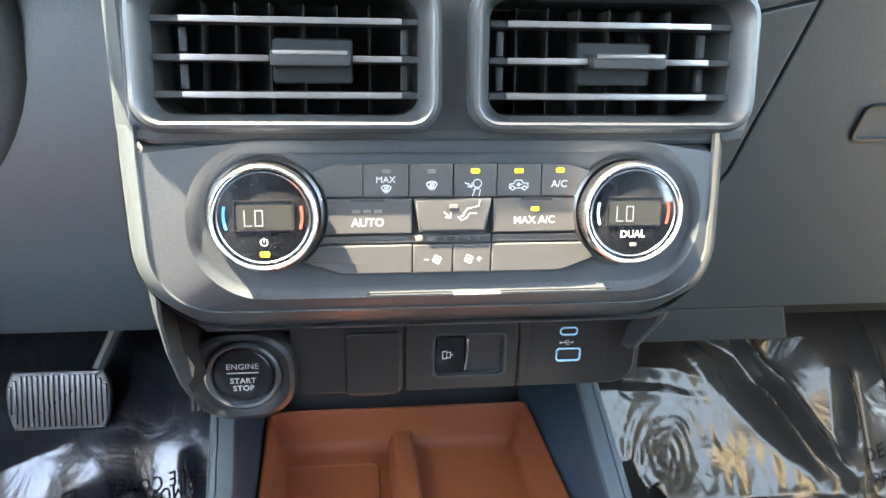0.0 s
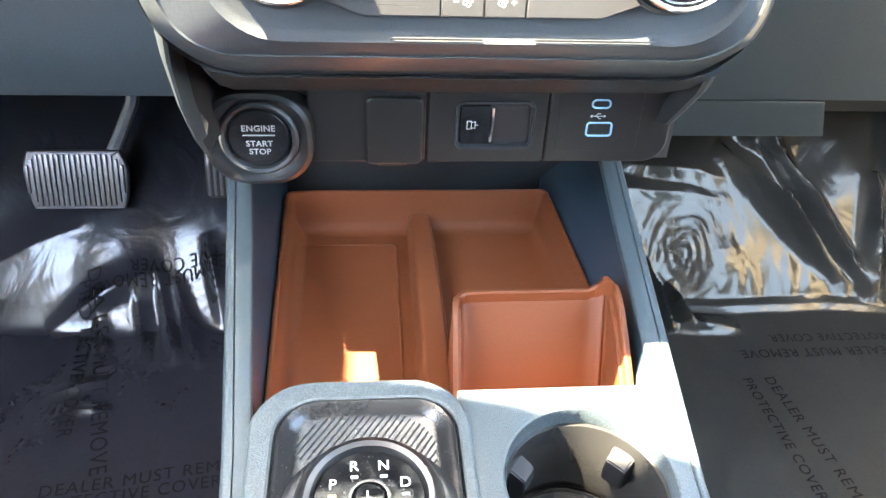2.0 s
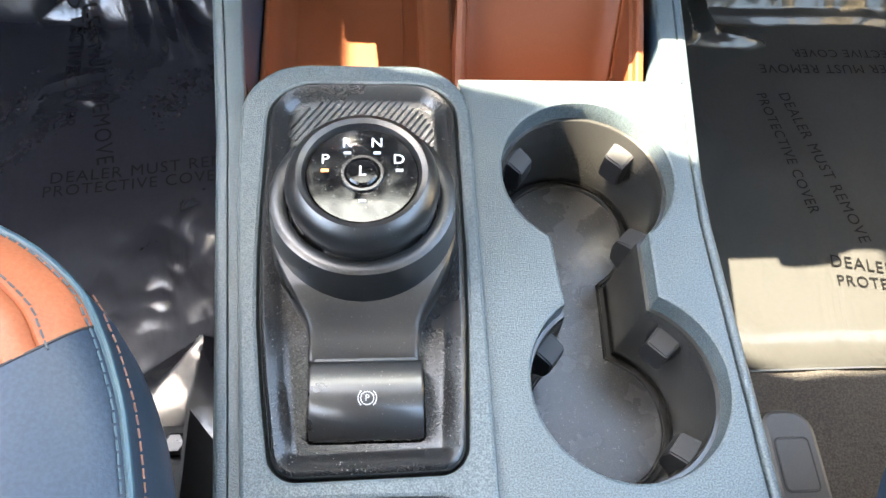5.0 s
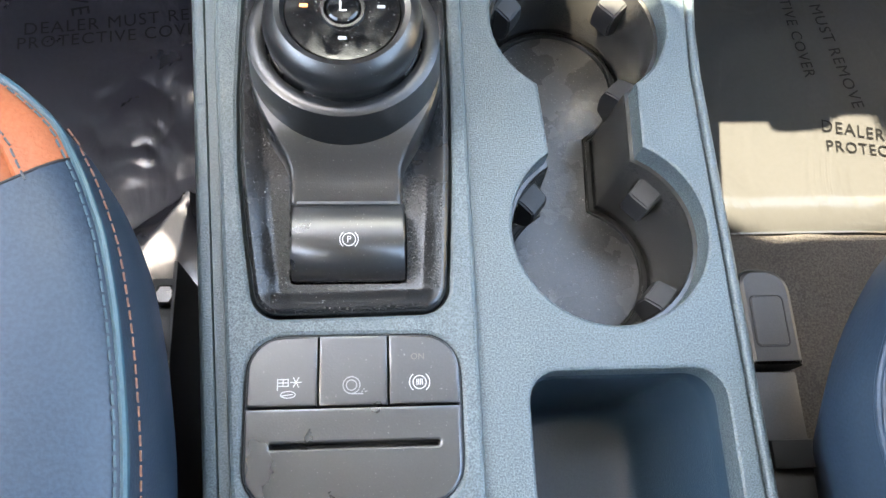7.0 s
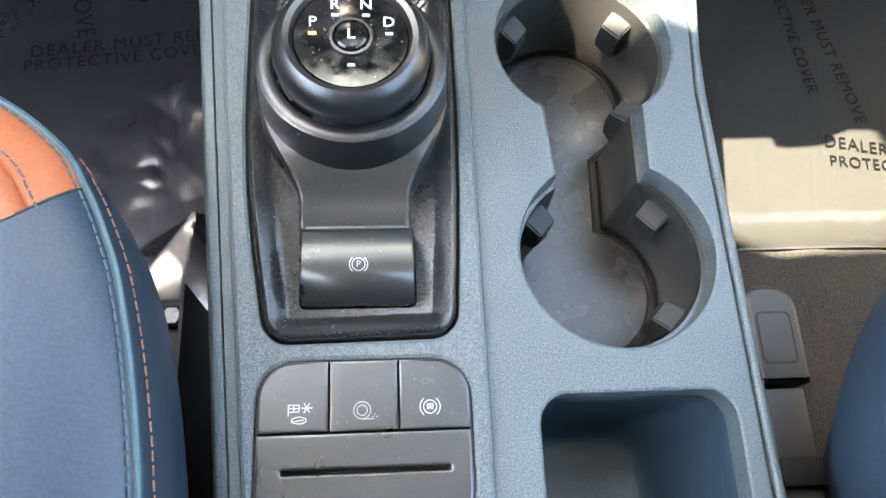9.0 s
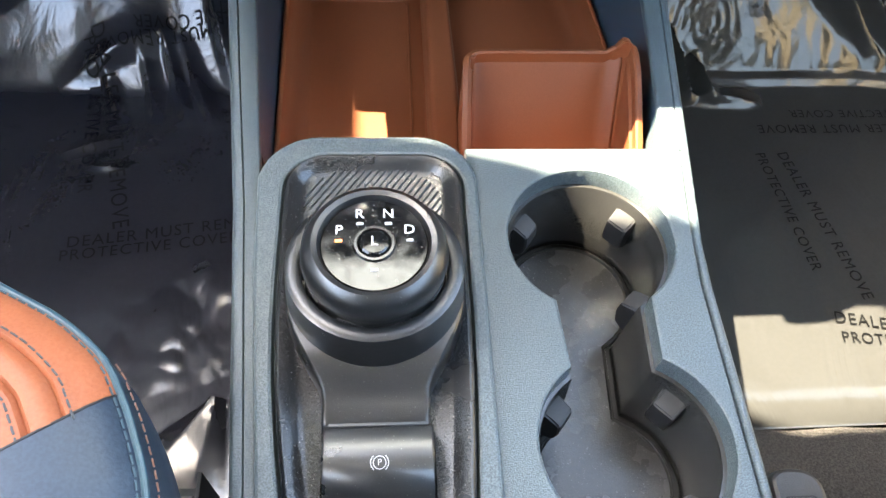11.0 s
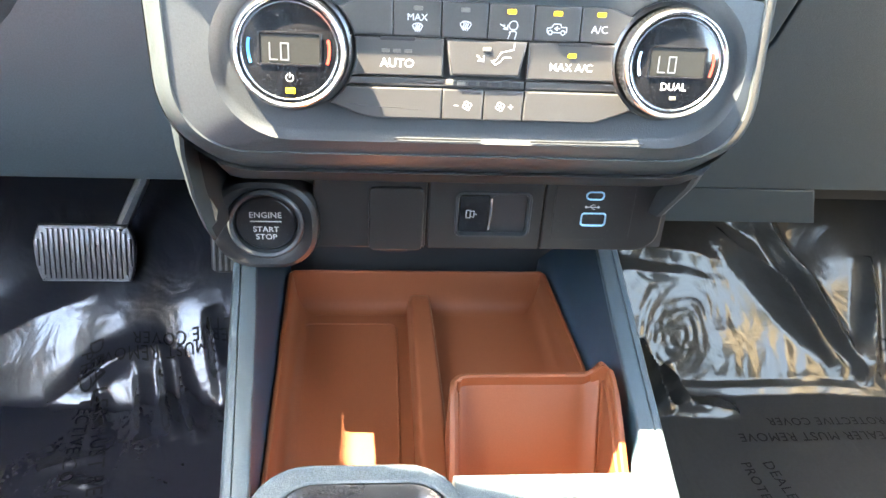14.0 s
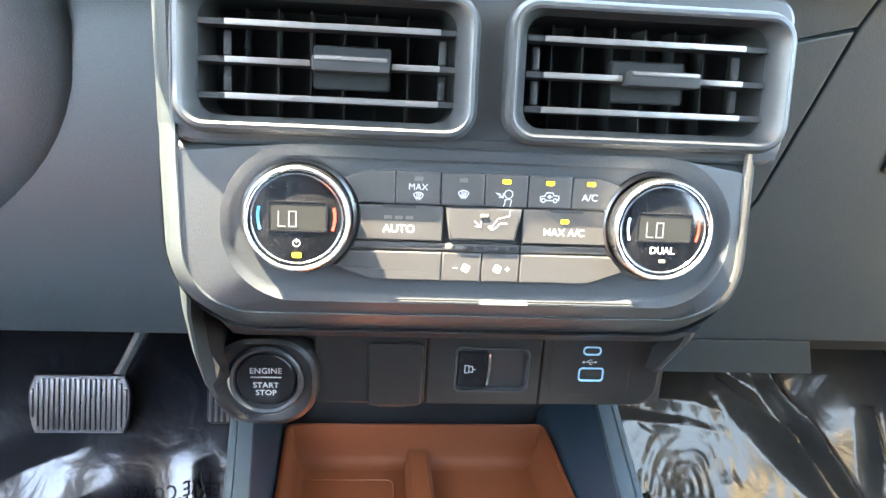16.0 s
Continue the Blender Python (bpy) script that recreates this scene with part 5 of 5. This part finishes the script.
    part("port_tongue", box(0.0870, 0.0980, -0.0022, 0.0006, -0.008, -0.0003, 0.0002), BUTTON, s)
    part("port_tongue", box(0.0885, 0.0950, 0.0144, 0.0152, -0.008, -0.0002, 0.0001), RAILGREY, s)
    part("port_depth", box(0.083, 0.102, -0.0070, 0.0190, -0.012, -0.0078, 0), DARK, s)
    L = [[(0.0868, 0.0068), (0.0950, 0.0068)], [(0.0890, 0.0068), (0.0906, 0.0084), (0.0922, 0.0084)], [(0.0898, 0.0068), (0.0914, 0.0053), (0.0926, 0.0053)], arc(0.0868, 0.0068, 0.0006, 0, 360, 8), [(0.0944, 0.0074), (0.0954, 0.0068), (0.0944, 0.0062)]]
    part("symbol", strokes(L, 0.0005, 0.0007), WHITE, s, smooth=False)
    # engine button pod
    e = thing("engine_start_button", SM @ move(-0.1152, -0.0070, 0.0), "round black engine start button in a rounded square pod", "push button")
    o = rrect(0.0660, 0.0610, 0.0260, 0, 0, 12)
    part("pod", loft([(o, -0.14), (o, 0.0040), (inset(o, 0.0012), 0.0066), (inset(o, 0.0040), 0.0080), (rrect(0.0500, 0.0500, 0.0249, 0.0006, 0.0012, 12), 0.0068), (rrect(0.0470, 0.0470, 0.0234, 0.0006, 0.0012, 12), 0.0060)]), BLACK, e)
    part("ring", lathe([(0.0236, 0.0056), (0.0232, 0.0076), (0.0218, 0.0086), (0.0200, 0.0078), (0.0192, 0.0056), (0.0190, 0.0020)], 64, 0.0006, 0.0012), FASCIA, e, "dark satin metal ring")
    cap = part("cap", lathe([(0.0186, 0.002), (0.0184, 0.0052), (0.0172, 0.0062), (0.0001, 0.0058)], 56, 0.0006, 0.0012, cap0=True), BLACK, e)
    for text, y, size in (("ENGINE", 0.0062, 0.0054), ("START", -0.0036, 0.0052), ("STOP", -0.0088, 0.0052)):
        part("lettering", shift(lettering(text, size, 0.0066, 1.05, bold=0.00008), move(0.0006, y + 0.0012)), WHITE, cap, smooth=False)
    part("rule", slab(rrect(0.0190, 0.0006, 0.0001, 0.0006, 0.0030, 3), 0.0058, 0.0066, 0.0001), WHITE, cap)


switch_row()


# ---- dash panels beside the stack ----
def dash_panels():
    DM = pose(0, 0.5030, 0, 86)
    # driver side, with the bottom edge turned under
    prof = [(0.640, 0.350), (0.560, 0.3515), (0.542, 0.3535), (0.5345, 0.357), (0.5315, 0.363), (0.5300, 0.40), (0.5300, 0.46), (0.5360, 0.54), (0.555, 0.61), (0.59, 0.645)]
    bm = loft([[(x, y + 0.10 * max(0, -x - 0.4), z) for y, z in prof] for x in np.linspace(-0.74, -0.120, 16)], closed=False)
    solid("knee_panel", bm, DASH, "charcoal plastic lower dashboard panel over the pedals", "dash panel", "structure")
    bm = lathe([(0.1275, -0.05), (0.1280, 0.002), (0.1262, 0.008), (0.1180, 0.014), (0.09, 0.018), (0.0001, 0.019)], 48)
    solid("column_cover", bm, DASH, "charcoal plastic steering column cover", "column cover", "", pose(-0.352, 0.543, 0.540, 90))
    # passenger side: pieces on one sloping plane, outline in x and slope length
    RM = pose(0, 0.608, 0.316, 107.75)

    def piece(name, pts, label, d=0.0, mat=DASH):
        return solid(name, shift(slab(pts, -0.02 + d, d, 0.0014), RM), mat, label, "dash panel", "structure")

    piece("glovebox_panel", [(0.74, 0.0), (0.74, 0.33), (0.248, 0.33), (0.2345, 0.2785), (0.2205, 0.1480), (0.195, 0.075), (0.10, 0.075), (0.10, 0.0)], "charcoal plastic passenger dashboard panel")
    piece("corner_trim", [(0.2190, 0.1490), (0.2327, 0.2770), (0.1945, 0.2665), (0.10, 0.2600), (0.10, 0.077), (0.1935, 0.077)], "triangular charcoal trim piece beside the vent")
    piece("upper_trim", [(0.2455, 0.33), (0.10, 0.33), (0.10, 0.2620), (0.1945, 0.2685), (0.2332, 0.2795)], "charcoal upper dashboard trim")
    frame_ = rrect(0.075, 0.030, 0.006, 0.335, 0.190)
    solid("side_vent_frame", shift(plate(frame_, [inset(frame_, 0.003)], -0.004, 0.0025, 0.0008), RM), BLACK, "black outlined slot in the passenger dashboard", "dash trim", "structure")
    piece("lower_trim", [(0.10, -0.046), (0.3450, -0.046), (0.3240, -0.0025), (0.10, -0.0025)], "charcoal closing panel under the dashboard", -0.0012)
    piece("lower_trim", [(0.3470, -0.046), (0.74, -0.046), (0.74, -0.0025), (0.3262, -0.0025)], "dark underside of the dashboard", -0.030, VENT)


dash_panels()


# ---- pedals ----
def pedals():
    B = pose(-0.3440, 0.740, 0.1470, 68)
    b = thing("brake_pedal", B, "steel brake pedal with a ribbed rubber pad", "pedal")
    w, h = 0.0505, 0.0300
    o = smooth_path([(0.0, h), (-w + 0.010, h), (-w + 0.0055, h - 0.0020), (-w, h - 0.020), (-w + 0.0022, -h + 0.014), (-w + 0.0060, -h + 0.0020), (-w + 0.0105, -h), (0.0, -h), (w - 0.0105, -h), (w - 0.0060, -h + 0.0020), (w - 0.0022, -h + 0.014), (w, h - 0.020), (w - 0.0055, h - 0.0020), (w - 0.010, h), (0.0, h)], 3)[:-1]
    part("pad", slab(o, -0.008, 0.0, 0.002), STEEL, b)
    for k in range(19):
        x = -w + 0.0045 + k * (2 * w - 0.009) / 18
        y0, y1 = (-h + 0.0035, h - 0.0035) if 1 < k < 17 else (-h + 0.0075, h - 0.0080) if 0 < k < 18 else (-h + 0.017, h - 0.014)
        part("rib", box(x - 0.0016, x + 0.0016, y0, y1, -0.001, 0.0028, 0.0011), STEEL, b)
    part("arm", tube([(0.032, 0.020, -0.012), (0.044, 0.045, -0.013), (0.058, 0.075, -0.014), (0.085, 0.20, -0.02)], 0.0070, 8), STEEL, b)
    a = thing("accelerator_pedal", pose(-0.1950, 0.745, 0.1560, 68, 0, 0), "dark ribbed accelerator pedal", "pedal")
    part("pad", slab(rrect(0.044, 0.060, 0.006), -0.008, 0.0, 0.002), RAILGREY, a)
    for k in range(7):
        x = -0.018 + 0.006 * k
        part("rib", box(x - 0.0016, x + 0.0016, -0.027, 0.027, -0.001, 0.0026, 0.0010), STEEL, a)


pedals()


# ---- seats ----
def seat(name, sx, label, outline, cut, zt, front, side, tuck):
    """A cushion whose near corner is seen. outline: from its front middle round the corner and back along the console."""
    s = thing(name, move(sx * 0.4, -0.1, 0.05), label, "car seat")
    back = move(-sx * 0.4, 0.1, -0.05)
    pts = smooth_path(outline, 5)
    n = len(pts)
    nrm = []
    for k in range(n):
        a, b = Vector(pts[max(0, k - 1)]), Vector(pts[min(n - 1, k + 1)])
        d = (b - a).normalized()
        nrm.append(Vector((-d.y, d.x)) * (1 if sx < 0 else -1))

    def row(d, z):
        return [(p[0] + q.x * d, p[1] + q.y * d, z) for p, q in zip(pts, nrm)]

    part("side_panel", loft([row(-0.065 * tuck, 0.06), row(-0.036 * tuck, 0.19), row(-0.016 * tuck, zt - 0.10), row(-0.012 * (tuck - 1), zt - 0.06), row(0.0018, zt - 0.032), row(0.0012, zt - 0.012), row(0.0, zt - 0.003)], closed=False), side, s, "leatherette side bolster", m=back)
    grooved = [(-0.0004, -0.0026), (-0.004, 0.0012), (-0.009, 0.0044), (-0.0150, 0.0070), (-0.0165, 0.0056), (-0.0180, 0.0082), (-0.0215, 0.0098), (-0.0250, 0.0098), (-0.0265, 0.0078), (-0.0280, 0.0098), (-0.045, 0.0120), (-0.075, 0.011), (-0.12, 0.006), (-0.18, 0.0)]
    plain = [(-0.0004, -0.0026), (-0.004, 0.0012), (-0.009, 0.0044), (-0.0150, 0.0070), (-0.0220, 0.0094), (-0.032, 0.0118), (-0.045, 0.0132), (-0.075, 0.013), (-0.12, 0.008), (-0.18, 0.0)]

    # the seam between the two covers runs backwards as it leaves the edge
    def along(d, z, u):
        r, k = row(d, z), min(n - 2, int(u))
        return tuple(a + (b - a) * (u - k) for a, b in zip(r[k], r[k + 1]))

    def seam_at(d):
        return cut + min(5.5, -d / 0.045 * 3.6)

    bm = loft([[along(d, zt + dz, seam_at(d) * k / cut) for k in range(cut + 1)] for d, dz in grooved], closed=False)
    part("front_panel", bm, front, s, "orange leatherette panel", m=back)
    bm = loft([[along(d, zt + dz, seam_at(d) + (n - 1 - seam_at(d)) * k / (n - 1 - cut)) for k in range(n - cut)] for d, dz in plain], closed=False)
    part("bolster", bm, side, s, "navy leatherette bolster", m=back)
    # backrest, upright and unseen behind the camera, added for what the trim reflects
    rings = []
    for y, z, hw in ((-0.30, 0.33, 0.235), (-0.33, 0.45, 0.25), (-0.36, 0.60, 0.25), (-0.40, 0.80, 0.23), (-0.43, 0.93, 0.19)):
        rings.append([(sx * 0.37 - hw, y + 0.03, z), (sx * 0.37 - hw * 0.72, y + 0.035, z), (sx * 0.37 - hw * 0.55, y, z), (sx * 0.37 + hw * 0.55, y, z), (sx * 0.37 + hw * 0.72, y + 0.035, z), (sx * 0.37 + hw, y + 0.03, z), (sx * 0.37 + hw, y - 0.10, z), (sx * 0.37 - hw, y - 0.10, z)])
    part("backrest", loft(rings, True, True), side, s, "navy leatherette backrest", m=back)
    insert = [[(sx * 0.37 - 0.125, y + 0.004, z), (sx * 0.37 - 0.110, y + 0.010, z), (sx * 0.37 + 0.110, y + 0.010, z), (sx * 0.37 + 0.125, y + 0.004, z), (sx * 0.37 + 0.125, y - 0.03, z), (sx * 0.37 - 0.125, y - 0.03, z)] for y, z in ((-0.3325, 0.46), (-0.362, 0.61), (-0.40, 0.80), (-0.424, 0.90))]
    part("backrest_insert", loft(insert, True, True), side, s, "navy leatherette backrest panel", m=back)
    part("piping", tube(row(0.0, zt - 0.0026), 0.0013, 8), TEAL if sx < 0 else side, s, "piping", m=back)
    seam = [along(d, zt + dz - 0.0002, seam_at(d)) for d, dz in plain]
    part("seam", tube(seam, 0.0006, 6), DARK, s, m=back)

    def stitches(line, mat, lab, step=0.0042, ln=0.0030, r=0.00038):
        bm, run = bmesh.new(), 0.0
        L = [Vector(p) for p in line]
        for a, b in zip(L, L[1:]):
            d = b - a
            t = -run
            while t < d.length:
                if t >= 0:
                    u = d.normalized()
                    tube([a + u * t, a + u * min(d.length, t + ln * 0.5) + Vector((0, 0, 0.0004)), a + u * min(d.length + ln, t + ln)], r, 5, bm)
                t += step
            run = (d.length - t + step) % step
        part("stitching", bm, mat, s, lab, m=back)

    if sx > 0:
        return s
    stitches(row(0.0022, zt - 0.0100)[max(0, cut - 4):], THREADO, "orange stitch line")
    stitches(row(-0.0018, zt - 0.0002), THREADN, "grey stitch line")
    stitches(row(-0.0135, zt + 0.0066)[:cut + 2], THREADT, "grey stitch line")
    stitches(row(-0.0295, zt + 0.0102)[:cut + 3], THREADT, "grey stitch line")
    return s


seat("driver_seat", -1, "navy and orange leatherette driver seat cushion with fine stitching",
     [(-0.60, 0.205), (-0.32, 0.236), (-0.215, 0.233), (-0.169, 0.2152), (-0.1437, 0.1965), (-0.1328, 0.1806), (-0.1250, 0.164), (-0.1195, 0.1483), (-0.1125, 0.1175), (-0.1069, 0.0759), (-0.1055, 0.02), (-0.106, -0.12), (-0.107, -0.22)], 25, 0.360, ORANGE, NAVY, 1.0)
seat("passenger_seat", 1, "plain navy leatherette passenger seat cushion with an orange front",
     [(0.60, 0.230), (0.32, 0.240), (0.225, 0.206), (0.1718, 0.166), (0.1502, 0.1433), (0.1330, 0.1163), (0.1265, 0.095), (0.1275, 0.0684), (0.131, 0.0), (0.133, -0.12), (0.133, -0.22)], 12, 0.340, ORANGE, NAVY, 2.0)


# ---- seat rails ----
def rails():
    r = thing("seat_rail_cover", move(0.2130, 0.164, 0.074), "grey plastic seat rail cover on the carpet", "rail cover")
    o = rrect(0.0340, 0.0640, (0.016, 0.010, 0.001, 0.001), -0.0005, 0.0190)
    part("cap", slab(o, 0.0, 0.0530, 0.0030), RAILGREY, r)
    g = rrect(0.0220, 0.0330, 0.0035, -0.0015, 0.0160)
    part("cap_groove", plate(inset(g, -0.0006), [inset(g, 0.0004)], 0.050, 0.05335, 0.0001), DARK, r)
    part("cap_panel", slab(inset(g, 0.0006), 0.0515, 0.0535, 0.0004), RAILGREY, r, smooth=False)
    part("rail", box(-0.0165, 0.014, -0.45, -0.0150, 0.0, 0.046, 0.003), RAILGREY, r)
    part("rear_cap", box(-0.0155, 0.013, -0.075, -0.058, 0.049, 0.055, 0.002), DARK, r)
    q = thing("seat_rail", move(-0.1680, 0.178, 0.02), "black metal seat rail end with a bolt", "seat rail")
    part("rail", box(-0.020, 0.006, -0.6, 0.020, 0.0, 0.075, 0.002), DARK, q)
    part("flange", box(0.006, 0.0085, -0.3, 0.045, 0.0, 0.110, 0.0008), DARK, q)
    part("bracket", box(-0.026, 0.004, 0.020, 0.050, 0.0, 0.060, 0.003), DARK, q)
    part("bolt", lathe([(0.008, 0.058), (0.008, 0.066), (0.006, 0.068), (0.0001, 0.068)], 6, -0.010, 0.036), BLACK, q)


rails()
